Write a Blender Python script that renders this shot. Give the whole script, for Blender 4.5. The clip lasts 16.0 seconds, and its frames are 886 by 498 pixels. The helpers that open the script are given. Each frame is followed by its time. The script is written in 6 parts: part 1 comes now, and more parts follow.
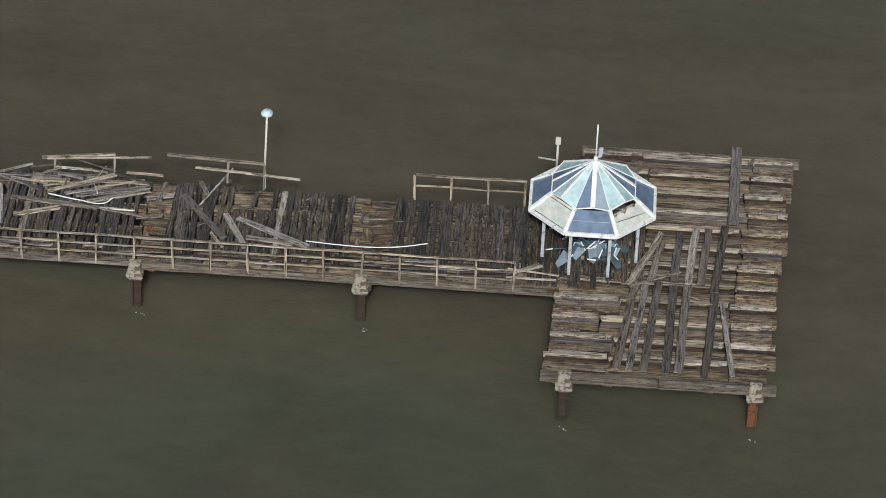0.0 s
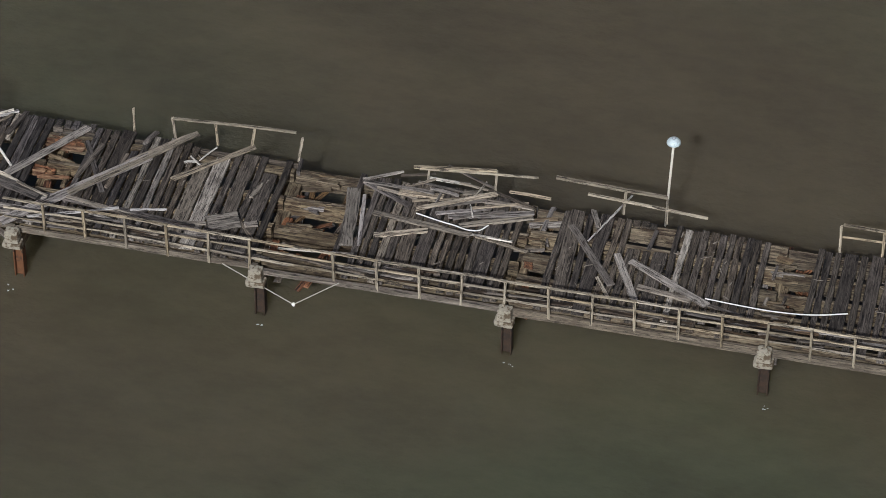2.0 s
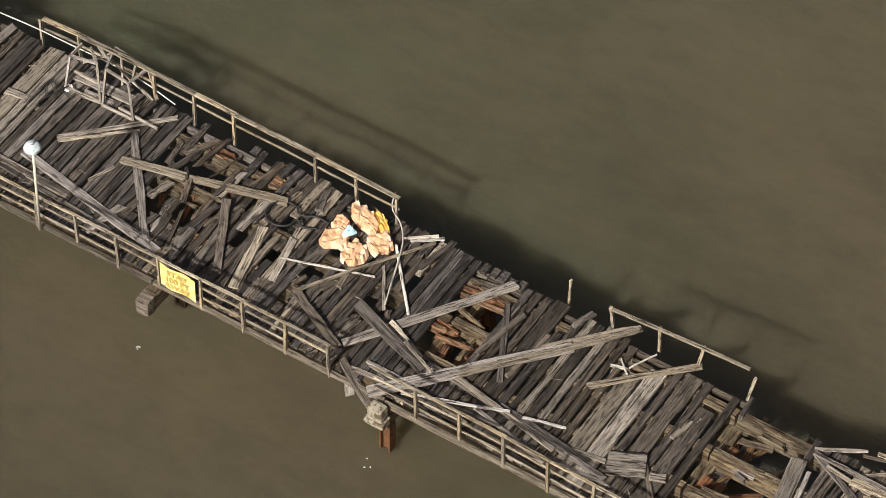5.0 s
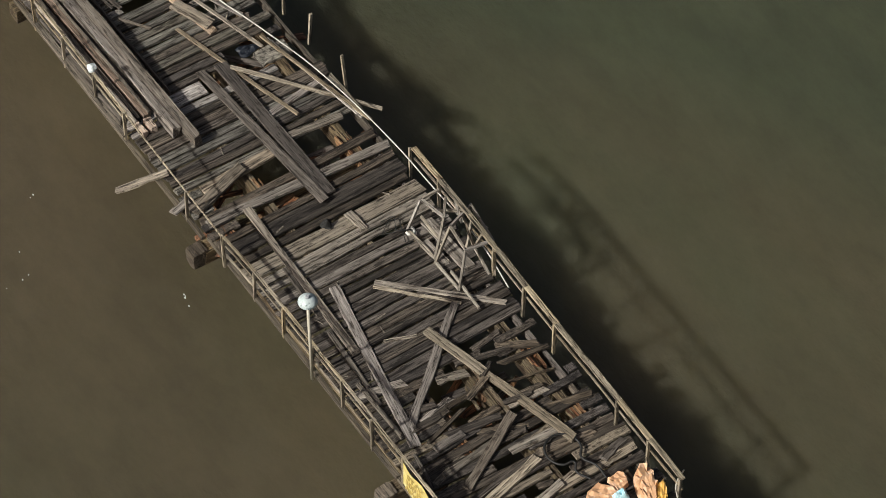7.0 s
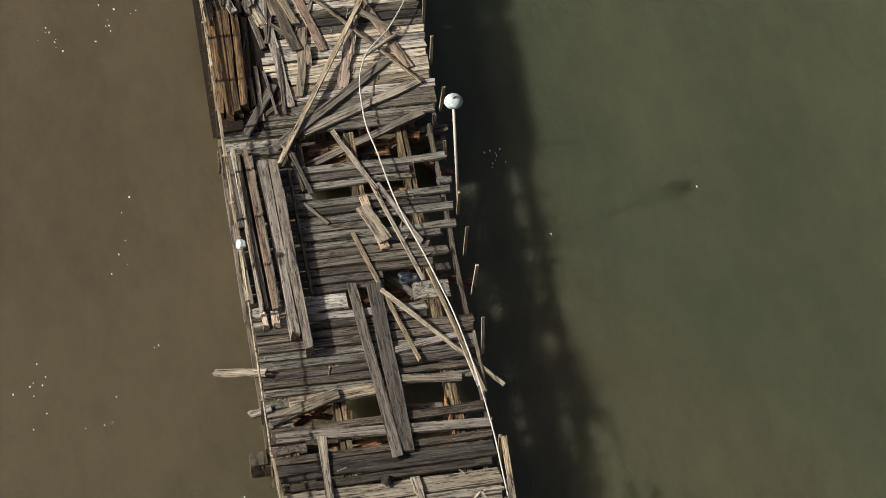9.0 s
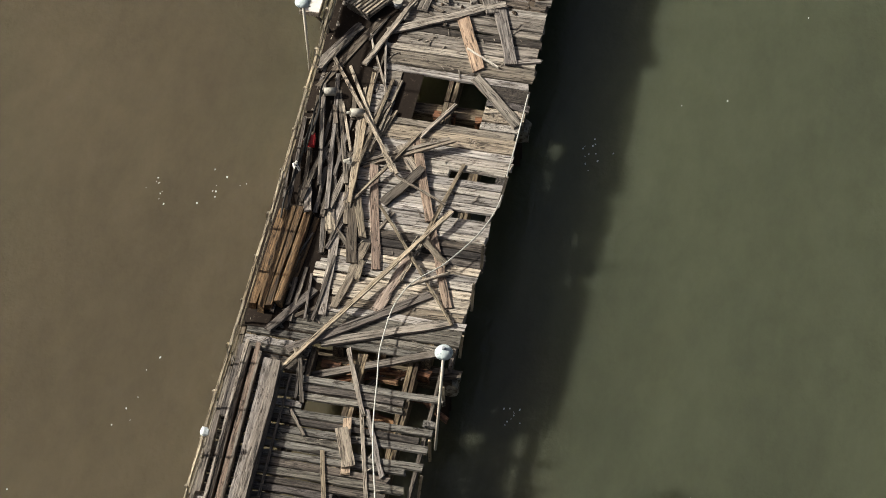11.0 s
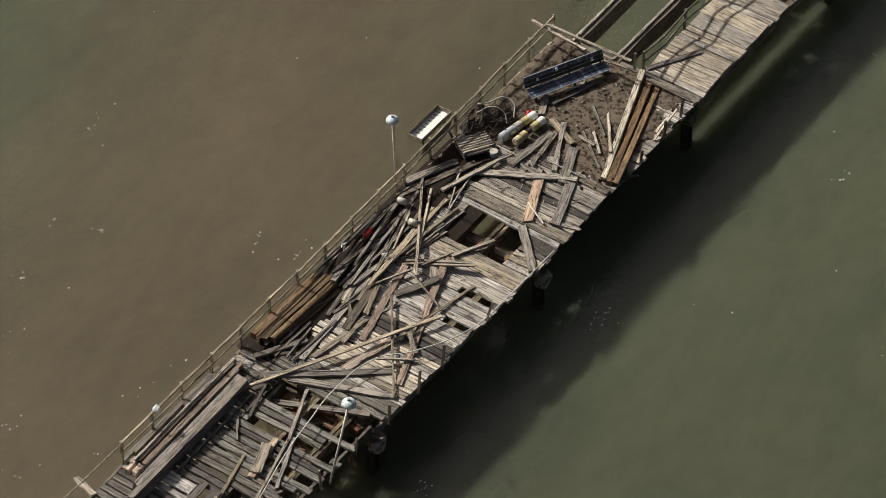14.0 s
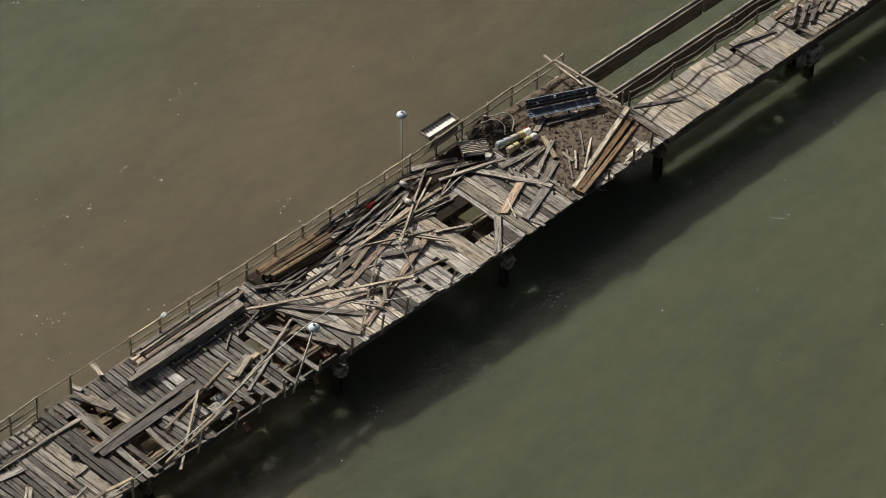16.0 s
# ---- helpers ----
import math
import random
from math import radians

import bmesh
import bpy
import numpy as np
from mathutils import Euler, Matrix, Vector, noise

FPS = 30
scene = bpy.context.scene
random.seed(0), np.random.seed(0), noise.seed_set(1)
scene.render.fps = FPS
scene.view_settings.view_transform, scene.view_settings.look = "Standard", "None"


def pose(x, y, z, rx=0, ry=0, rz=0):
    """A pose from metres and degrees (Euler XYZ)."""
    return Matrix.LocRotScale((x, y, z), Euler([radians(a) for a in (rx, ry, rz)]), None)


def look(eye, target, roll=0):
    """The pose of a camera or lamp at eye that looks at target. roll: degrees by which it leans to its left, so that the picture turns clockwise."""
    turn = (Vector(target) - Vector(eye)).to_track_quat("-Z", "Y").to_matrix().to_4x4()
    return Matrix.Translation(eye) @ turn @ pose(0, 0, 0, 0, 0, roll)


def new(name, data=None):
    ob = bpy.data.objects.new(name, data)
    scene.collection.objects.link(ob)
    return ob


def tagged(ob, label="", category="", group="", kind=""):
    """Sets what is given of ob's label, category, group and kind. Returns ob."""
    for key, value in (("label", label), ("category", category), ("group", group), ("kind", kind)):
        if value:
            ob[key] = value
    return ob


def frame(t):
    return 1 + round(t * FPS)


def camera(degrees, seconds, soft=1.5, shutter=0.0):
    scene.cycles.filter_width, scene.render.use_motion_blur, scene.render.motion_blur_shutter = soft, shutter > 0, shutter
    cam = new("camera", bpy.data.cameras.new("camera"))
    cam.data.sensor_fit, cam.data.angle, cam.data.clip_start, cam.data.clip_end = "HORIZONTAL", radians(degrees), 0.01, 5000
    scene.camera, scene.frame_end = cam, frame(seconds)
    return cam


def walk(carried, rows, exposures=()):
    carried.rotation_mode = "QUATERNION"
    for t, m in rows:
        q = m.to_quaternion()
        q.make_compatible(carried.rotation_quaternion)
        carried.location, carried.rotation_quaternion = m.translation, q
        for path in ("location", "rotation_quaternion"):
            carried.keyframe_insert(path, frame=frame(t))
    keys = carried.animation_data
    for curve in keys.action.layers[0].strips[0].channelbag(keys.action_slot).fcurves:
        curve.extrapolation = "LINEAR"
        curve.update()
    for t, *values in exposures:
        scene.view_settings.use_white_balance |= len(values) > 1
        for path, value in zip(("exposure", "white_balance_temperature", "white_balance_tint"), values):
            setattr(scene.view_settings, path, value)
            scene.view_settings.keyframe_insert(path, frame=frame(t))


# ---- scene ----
cam = camera(14.00, 16.0, soft=0.45)
walk(cam, [
    (0.0, look((7.83, -114.66, 84.12), (4.252, -25.509, 19.784), 2.45)),
    (0.5, look((8.30, -108.43, 83.24), (1.145, -20.857, 17.058), 1.91)),
    (1.0, look((8.67, -102.39, 82.73), (-2.004, -16.682, 14.619), 1.43)),
    (1.5, look((8.96, -96.37, 82.32), (-5.541, -12.887, 12.178), 1.00)),
    (2.0, look((9.21, -90.29, 81.78), (-9.113, -9.038, 9.930), 0.51)),
    (2.5, look((9.41, -84.35, 81.36), (-12.658, -5.527, 7.874), 0.11)),
    (3.0, look((9.78, -78.39, 80.99), (-16.149, -2.352, 5.853), -0.19)),
    (3.5, look((10.23, -72.41, 80.65), (-19.619, 0.683, 4.056), -0.37)),
    (3.7, look((10.39, -70.01, 80.56), (-21.073, 1.737, 3.346), -0.49)),
    (5.8, look((8.91, -43.39, 81.63), (-35.468, 8.732, -4.472), 0.76)),
    (6.0, look((9.26, -41.05, 81.49), (-37.260, 8.742, -4.866), 0.55)),
    (6.5, look((9.95, -35.07, 80.87), (-41.316, 8.771, -6.014), 0.57)),
    (7.0, look((10.72, -29.16, 80.28), (-44.821, 8.272, -6.973), 0.45)),
    (7.5, look((11.32, -23.13, 80.02), (-47.852, 7.694, -7.435), 0.12)),
    (8.0, look((11.43, -16.77, 79.89), (-50.739, 7.941, -7.429), 0.30)),
    (8.5, look((11.47, -10.43, 79.99), (-53.225, 7.771, -7.088), 0.51)),
    (9.0, look((11.47, -4.33, 80.51), (-55.322, 6.475, -6.216), 0.37)),
    (9.5, look((10.78, 1.59, 81.36), (-57.593, 4.533, -4.756), 0.19)),
    (10.0, look((9.43, 7.45, 82.38), (-59.394, 5.195, -3.401), -0.14)),
    (10.2, look((9.03, 9.81, 82.79), (-59.906, 5.394, -2.814), -0.17)),
    (12.3, look((8.74, 36.48, 86.83), (-58.542, 5.924, 5.343), -1.14)),
    (12.5, look((9.46, 39.11, 87.79), (-57.566, 6.678, 6.819), -1.05)),
    (13.0, look((11.25, 45.70, 90.22), (-54.858, 8.627, 10.498), -0.86)),
    (13.5, look((12.80, 52.22, 92.48), (-52.295, 10.814, 14.072), -0.62)),
    (14.0, look((14.26, 58.65, 94.62), (-49.602, 13.269, 17.399), -0.36)),
    (14.5, look((15.77, 65.17, 96.92), (-46.782, 16.456, 20.668), -0.01)),
    (15.0, look((17.69, 71.93, 99.79), (-43.491, 20.237, 24.391), 0.40)),
    (15.5, look((20.63, 79.24, 103.62), (-39.559, 25.152, 29.109), 0.99)),
    (16.0, look((24.14, 86.90, 107.96), (-35.444, 30.834, 34.429), 1.75)),
], exposures=[(0.0, -0.33, 5500, 8), (1.5, -0.44, 5500, 9), (2.5, -0.28, 5600, 9), (3.5, 0.08, 5800, 9), (6.0, 0.24, 6600, 9), (6.5, 0.0, 6500, 8), (7.0, -0.2, 6350, 6), (8.0, -0.2, 6500, 6), (9.0, 0.16, 6600, 6), (10.0, 0.38, 6500, 6), (12.5, 0.32, 6500, 7), (14.5, 0.22, 6450, 7), (16.0, 0.22, 6400, 6)])

# ---- light ----
world = bpy.data.worlds.new("sky")
scene.world = world
world.use_nodes = True
wn = world.node_tree
sky = wn.nodes.new("ShaderNodeTexSky")
sky.sky_type, sky.sun_disc = "NISHITA", False
sky.sun_elevation, sky.sun_rotation = radians(37.7), radians(180)
sky.dust_density, sky.air_density, sky.ozone_density = 10.0, 0.8, 0.0
wn.links.new(sky.outputs[0], wn.nodes["Background"].inputs[0])
wn.nodes["Background"].inputs[1].default_value = 0.058
sun = new("sun", bpy.data.lights.new("sun", "SUN"))
sun.data.energy, sun.data.angle, sun.data.color = 4.8, radians(2.2), (1.0, 0.95, 0.86)
sun.matrix_world = look((2, -75, 58), (0, 0, 0))

# ---- materials ----
WATER_Z = -2.45


def tree(name):
    m = bpy.data.materials.new(name)
    m.use_nodes = True
    return m, m.node_tree, m.node_tree.nodes["Principled BSDF"]


def link(nt, a, b):
    nt.links.new(a, b)


def ramp(nt, stops):
    n = nt.nodes.new("ShaderNodeValToRGB")
    els = n.color_ramp.elements
    while len(els) < len(stops):
        els.new(0.5)
    for e, (p, c) in zip(els, stops):
        e.position, e.color = p, (*c, 1)
    return n


def noise_at(nt, coord, scale, detail=4, rough=0.6, stretch=None):
    n = nt.nodes.new("ShaderNodeTexNoise")
    n.inputs["Scale"].default_value, n.inputs["Detail"].default_value, n.inputs["Roughness"].default_value = scale, detail, rough
    if stretch:
        mp = nt.nodes.new("ShaderNodeMapping")
        mp.inputs["Scale"].default_value = stretch
        link(nt, coord, mp.inputs["Vector"])
        coord = mp.outputs[0]
    link(nt, coord, n.inputs["Vector"])
    return n


def mix(nt, fac, a, b, mode="MIX"):
    n = nt.nodes.new("ShaderNodeMix")
    n.data_type, n.blend_type = "RGBA", mode
    if isinstance(fac, float):
        n.inputs[0].default_value = fac
    else:
        link(nt, fac, n.inputs[0])
    for sock, v in ((n.inputs[6], a), (n.inputs[7], b)):
        if isinstance(v, tuple):
            sock.default_value = (*v, 1)
        else:
            link(nt, v, sock)
    return n.outputs[2]


def wood(name, dark, mid, light, stain=(0.03, 0.022, 0.016), vary=0.5, stain_at=0.6, rot_at=0.6, warm=0.18):
    """Weathered wood: grain along local x, per-board tone and hue, cracks, pits, knots and blotches of dirt."""
    m, nt, p = tree(name)
    tc = nt.nodes.new("ShaderNodeTexCoord")
    info = nt.nodes.new("ShaderNodeObjectInfo")

    def scaled(value, factor, op="MULTIPLY"):
        n = nt.nodes.new("ShaderNodeMath")
        n.operation = op
        n.inputs[1].default_value = factor
        link(nt, value, n.inputs[0])
        return n.outputs[0]

    off = nt.nodes.new("ShaderNodeVectorMath")
    off.operation = "ADD"
    com = nt.nodes.new("ShaderNodeCombineXYZ")
    shift = scaled(info.outputs["Random"], 57.0)
    for i in range(3):
        link(nt, shift, com.inputs[i])
    link(nt, tc.outputs["Object"], off.inputs[0])
    link(nt, com.outputs[0], off.inputs[1])
    co = off.outputs[0]
    grain = noise_at(nt, co, 1.0, 5, 0.66, (0.8, 26, 26))
    blot = noise_at(nt, co, 1.6, 5, 0.62, (0.8, 2.4, 2.4))
    g = ramp(nt, [(0.28, dark), (0.5, mid), (0.73, light)])
    link(nt, grain.outputs[0], g.inputs[0])
    crack = noise_at(nt, co, 1.0, 6, 0.72, (0.7, 12, 12))
    k = ramp(nt, [(0.385, (0.03, 0.026, 0.023)), (0.42, (0.8, 0.78, 0.77)), (0.51, (1.04, 1.03, 1.02)), (0.65, (1.5, 1.48, 1.45))])
    link(nt, crack.outputs[0], k.inputs[0])
    c = mix(nt, 0.92, g.outputs[0], k.outputs[0], "MULTIPLY")
    pit = noise_at(nt, co, 1.0, 4, 0.62, (2.2, 17, 17))
    pr = ramp(nt, [(0.565, (1, 1, 1)), (0.62, (0.2, 0.17, 0.15))])
    link(nt, pit.outputs[0], pr.inputs[0])
    c = mix(nt, 0.9, c, pr.outputs[0], "MULTIPLY")
    b = ramp(nt, [(stain_at - 0.08, (0, 0, 0)), (stain_at + 0.12, (0.75, 0.75, 0.75))])
    link(nt, blot.outputs[0], b.inputs[0])
    c = mix(nt, b.outputs[0], c, stain)
    rot = noise_at(nt, co, 1.0, 6, 0.7, (1.3, 8.5, 8.5))
    rr = ramp(nt, [(rot_at, (0, 0, 0)), (rot_at + 0.035, (0.88, 0.88, 0.88))])
    link(nt, rot.outputs[0], rr.inputs[0])
    c = mix(nt, rr.outputs[0], c, tuple(0.6 * v for v in stain))
    tone = ramp(nt, [(0.0, (1 - vary, 1 - vary * 1.02, 1 - vary * 1.05)), (1.0, (1 + vary * 0.35, 1 + vary * 0.33, 1 + vary * 0.3))])
    link(nt, info.outputs["Random"], tone.inputs[0])
    c = mix(nt, 1.0, c, tone.outputs[0], "MULTIPLY")
    other = scaled(scaled(info.outputs["Random"], 13.7), 1.0, "FRACT")
    hue = ramp(nt, [(0.0, (1 - 0.25 * warm, 1 - 0.2 * warm, 1 + 0.25 * warm)), (0.5, (1, 1, 1)), (1.0, (1 + 0.4 * warm, 1, 1 - 0.6 * warm))])
    link(nt, other, hue.inputs[0])
    c = mix(nt, 1.0, c, hue.outputs[0], "MULTIPLY")
    link(nt, c, p.inputs["Base Color"])
    p.inputs["Roughness"].default_value = 0.66
    p.inputs["Specular IOR Level"].default_value = 0.4
    high = nt.nodes.new("ShaderNodeMath")
    high.operation = "SUBTRACT"
    link(nt, crack.outputs[0], high.inputs[0])
    link(nt, pit.outputs[0], high.inputs[1])
    bump = nt.nodes.new("ShaderNodeBump")
    bump.inputs["Strength"].default_value, bump.inputs["Distance"].default_value = 1.0, 0.03
    link(nt, high.outputs[0], bump.inputs["Height"])
    link(nt, bump.outputs[0], p.inputs["Normal"])
    return m


def plain(name, colour, rough=0.6, metal=0.0, wear=None, wear_at=0.58, scale=6.0, spec=0.4):
    """Paint, plastic, metal or cloth with soft mottling and an optional worn or soiled second tone."""
    m, nt, p = tree(name)
    tc = nt.nodes.new("ShaderNodeTexCoord")
    n1 = noise_at(nt, tc.outputs["Object"], scale, 5, 0.65)
    lo = tuple(v * 0.78 for v in colour)
    hi = tuple(min(v * 1.1, 0.95) for v in colour)
    r = ramp(nt, [(0.3, lo), (0.7, hi)])
    link(nt, n1.outputs[0], r.inputs[0])
    c = r.outputs[0]
    if wear:
        n2 = noise_at(nt, tc.outputs["Object"], scale * 0.6, 6, 0.7)
        w = ramp(nt, [(wear_at - 0.04, (0, 0, 0)), (wear_at + 0.05, (1, 1, 1))])
        link(nt, n2.outputs[0], w.inputs[0])
        c = mix(nt, w.outputs[0], c, wear)
    link(nt, c, p.inputs["Base Color"])
    p.inputs["Roughness"].default_value, p.inputs["Metallic"].default_value = rough, metal
    p.inputs["Specular IOR Level"].default_value = spec
    bump = nt.nodes.new("ShaderNodeBump")
    bump.inputs["Strength"].default_value, bump.inputs["Distance"].default_value = 0.3, 0.01
    link(nt, n1.outputs[0], bump.inputs["Height"])
    link(nt, bump.outputs[0], p.inputs["Normal"])
    return m


def water_material():
    m, nt, p = tree("turbid_water")
    geo = nt.nodes.new("ShaderNodeNewGeometry")
    co = geo.outputs["Position"]
    big = noise_at(nt, co, 0.028, 5, 0.55, (1.0, 1.5, 1))
    mid = noise_at(nt, co, 0.12, 5, 0.6, (0.6, 1.4, 1))
    r = ramp(nt, [(0.42, (0.0925, 0.077, 0.0515)), (0.58, (0.084, 0.0775, 0.0505)), (0.76, (0.069, 0.0765, 0.05))])
    sep = nt.nodes.new("ShaderNodeSeparateXYZ")
    link(nt, co, sep.inputs[0])

    def calc(op, a, b2, c2=0.0):
        n = nt.nodes.new("ShaderNodeMath")
        n.operation = op
        for s, v in zip(n.inputs, (a, b2, c2)):
            if isinstance(v, float):
                s.default_value = v
            else:
                link(nt, v, s)
        return n.outputs[0]

    def spread(value, x0, x1, y0, y1):
        n = nt.nodes.new("ShaderNodeMapRange")
        n.interpolation_type = "SMOOTHSTEP"
        link(nt, value, n.inputs[0])
        for s, v in zip(n.inputs[1:5], (x0, x1, y0, y1)):
            s.default_value = v
        return n.outputs[0]

    # a brown silt plume that follows the pier and widens towards the open sea
    axis = calc("ADD", spread(sep.outputs[0], -110.0, -25.0, -18.0, 3.0), spread(sep.outputs[0], -50.0, 15.0, 0.0, 16.0))
    across = calc("ABSOLUTE", calc("SUBTRACT", sep.outputs[1], axis), 0.0)
    across = calc("DIVIDE", across, spread(sep.outputs[0], -55.0, 8.0, 11.5, 40.0))
    plume = calc("MULTIPLY_ADD", calc("POWER", across, 2.0), 0.2, calc("MULTIPLY_ADD", big.outputs[0], 0.75, 0.085))
    link(nt, plume, r.inputs[0])
    patch = noise_at(nt, co, 0.05, 6, 0.6, (0.8, 1.3, 1))
    pr = ramp(nt, [(0.5, (0, 0, 0)), (0.6, (0.75, 0.75, 0.75))])
    link(nt, patch.outputs[0], pr.inputs[0])
    far = ramp(nt, [(0.52, (0, 0, 0)), (0.62, (1, 1, 1))])
    link(nt, plume, far.inputs[0])
    pf = calc("MULTIPLY", pr.outputs[0], far.outputs[0])
    tint = mix(nt, pf, r.outputs[0], (0.073, 0.078, 0.049))
    r2 = ramp(nt, [(0.35, (0.86, 0.86, 0.86)), (0.65, (1.1, 1.1, 1.08))])
    link(nt, mid.outputs[0], r2.inputs[0])
    silt = noise_at(nt, co, 1.1, 6, 0.7, (0.7, 1.3, 1))
    r3 = ramp(nt, [(0.35, (0.93, 0.93, 0.92)), (0.65, (1.06, 1.06, 1.06))])
    link(nt, silt.outputs[0], r3.inputs[0])
    tint = mix(nt, 1.0, tint, r3.outputs[0], "MULTIPLY")
    c = mix(nt, 1.0, tint, r2.outputs[0], "MULTIPLY")
    link(nt, c, p.inputs["Base Color"])
    p.inputs["Roughness"].default_value = 0.14
    p.inputs["IOR"].default_value = 1.38
    p.inputs["Subsurface Weight"].default_value = 1.0
    p.inputs["Subsurface Radius"].default_value = (1.0, 0.95, 0.75)
    p.inputs["Subsurface Scale"].default_value = 5.0
    w1 = noise_at(nt, co, 0.8, 4, 0.6, (0.9, 1.25, 1))
    w2 = noise_at(nt, co, 3.5, 3, 0.6, (0.9, 1.2, 1))
    add = nt.nodes.new("ShaderNodeMath")
    add.operation = "MULTIPLY_ADD"
    add.inputs[1].default_value = 0.4
    link(nt, w2.outputs[0], add.inputs[0])
    link(nt, w1.outputs[0], add.inputs[2])
    bump = nt.nodes.new("ShaderNodeBump")
    bump.inputs["Strength"].default_value, bump.inputs["Distance"].default_value = 0.55, 0.1
    link(nt, add.outputs[0], bump.inputs["Height"])
    link(nt, bump.outputs[0], p.inputs["Normal"])
    return m


def glass_material(name, colour, rough=0.12, alpha=1.0):
    m, nt, p = tree(name)
    tc = nt.nodes.new("ShaderNodeTexCoord")
    n = noise_at(nt, tc.outputs["Object"], 2.5, 5, 0.6)
    r = ramp(nt, [(0.3, tuple(v * 0.7 for v in colour)), (0.7, tuple(min(1, v * 1.15) for v in colour))])
    link(nt, n.outputs[0], r.inputs[0])
    link(nt, r.outputs[0], p.inputs["Base Color"])
    p.inputs["Roughness"].default_value = rough
    p.inputs["Specular IOR Level"].default_value = 0.6
    p.inputs["Alpha"].default_value = alpha
    return m


GREY = wood("weathered_grey_wood", (0.11, 0.097, 0.085), (0.27, 0.243, 0.215), (0.44, 0.405, 0.36))
DECK = wood("grey_deck_wood", (0.11, 0.097, 0.083), (0.29, 0.262, 0.228), (0.46, 0.42, 0.37), vary=0.5, stain_at=0.6, rot_at=0.58)
BLEACH = wood("bleached_deck_wood", (0.11, 0.099, 0.088), (0.37, 0.345, 0.313), (0.61, 0.578, 0.53), vary=0.45, stain_at=0.64, rot_at=0.6)
COOL = wood("cool_grey_deck_wood", (0.054, 0.051, 0.046), (0.185, 0.177, 0.16), (0.35, 0.338, 0.312), vary=0.5, stain_at=0.6, rot_at=0.56, warm=0.08)
DARK = wood("dark_wet_and_shaded_wood", (0.06, 0.05, 0.043), (0.135, 0.118, 0.104), (0.22, 0.20, 0.178))
# dark plank tone; at the sea end it carries the weaker sunlight
DUSKY = wood("dusky_brown_grey_deck_wood", (0.028, 0.0235, 0.0195), (0.09, 0.076, 0.063), (0.23, 0.198, 0.167), stain=(0.022, 0.016, 0.012), vary=0.5, stain_at=0.58, rot_at=0.56)
DUSKYG = wood("dusky_grey_deck_wood", (0.029, 0.025, 0.023), (0.084, 0.074, 0.068), (0.205, 0.183, 0.168), stain=(0.022, 0.017, 0.014), vary=0.6, stain_at=0.58, rot_at=0.545)
TAN = wood("pale_tan_wood", (0.13, 0.11, 0.085), (0.32, 0.28, 0.225), (0.52, 0.465, 0.385), vary=0.5, stain_at=0.64)
PINK = wood("fresh_pinkish_wood", (0.26, 0.19, 0.14), (0.46, 0.365, 0.29), (0.6, 0.5, 0.41), vary=0.25, stain_at=0.7)
RED = wood("reddish_brown_wood", (0.14, 0.095, 0.07), (0.29, 0.215, 0.165), (0.42, 0.335, 0.27), vary=0.35)
BROWN = wood("oiled_brown_timber", (0.05, 0.029, 0.014), (0.16, 0.098, 0.046), (0.3, 0.195, 0.1), vary=0.45, stain_at=0.6)
JOIST = wood("rust_stained_joist_wood", (0.062, 0.046, 0.029), (0.182, 0.147, 0.096), (0.34, 0.286, 0.2), stain=(0.038, 0.02, 0.011), vary=0.45, stain_at=0.51, rot_at=0.56)
ROTTEN = wood("splintered_orange_wood", (0.08, 0.042, 0.021), (0.23, 0.138, 0.075), (0.41, 0.285, 0.175), stain=(0.1, 0.03, 0.012), vary=0.4, stain_at=0.54, rot_at=0.55)
RUSTW = wood("rust_soaked_wood", (0.06, 0.025, 0.012), (0.2, 0.088, 0.042), (0.38, 0.215, 0.12), stain=(0.035, 0.014, 0.008), vary=0.45, stain_at=0.55, rot_at=0.55)
PLATF = wood("bleached_joist_wood", (0.08, 0.058, 0.037), (0.205, 0.164, 0.111), (0.37, 0.308, 0.222), stain=(0.035, 0.019, 0.011), vary=0.28, stain_at=0.54, rot_at=0.56, warm=0.22)
DARKBR = wood("dark_rust_brown_wood", (0.022, 0.014, 0.008), (0.06, 0.04, 0.024), (0.14, 0.1, 0.064), stain=(0.012, 0.008, 0.005), vary=0.5, stain_at=0.56, rot_at=0.56)
RIDGE = wood("bleached_ridge_wood", (0.14, 0.115, 0.083), (0.32, 0.278, 0.212), (0.5, 0.445, 0.355), stain=(0.035, 0.019, 0.011), vary=0.22, stain_at=0.57, rot_at=0.57)
LANDW = wood("dusty_pale_deck_wood", (0.21, 0.19, 0.163), (0.33, 0.303, 0.268), (0.45, 0.42, 0.376), stain=(0.11, 0.095, 0.078), vary=0.35, stain_at=0.55, rot_at=0.64)
PALE = wood("chalky_painted_wood", (0.36, 0.33, 0.28), (0.56, 0.53, 0.48), (0.68, 0.65, 0.6), vary=0.25, stain_at=0.66)
CREAMW = wood("cream_weathered_wood", (0.2, 0.172, 0.125), (0.43, 0.385, 0.295), (0.58, 0.53, 0.42), vary=0.2, stain_at=0.6)
RAIL = wood("faded_cream_railing_wood", (0.15, 0.125, 0.09), (0.33, 0.288, 0.216), (0.51, 0.455, 0.355), vary=0.4, stain_at=0.64)
FASCIA = wood("bleached_edge_beam_wood", (0.072, 0.059, 0.045), (0.142, 0.121, 0.095), (0.275, 0.24, 0.192), stain=(0.06, 0.045, 0.034), vary=0.3, stain_at=0.56)
WHITE = plain("chalky_white_paint", (0.72, 0.71, 0.68), 0.55, wear=(0.42, 0.37, 0.3), wear_at=0.64)
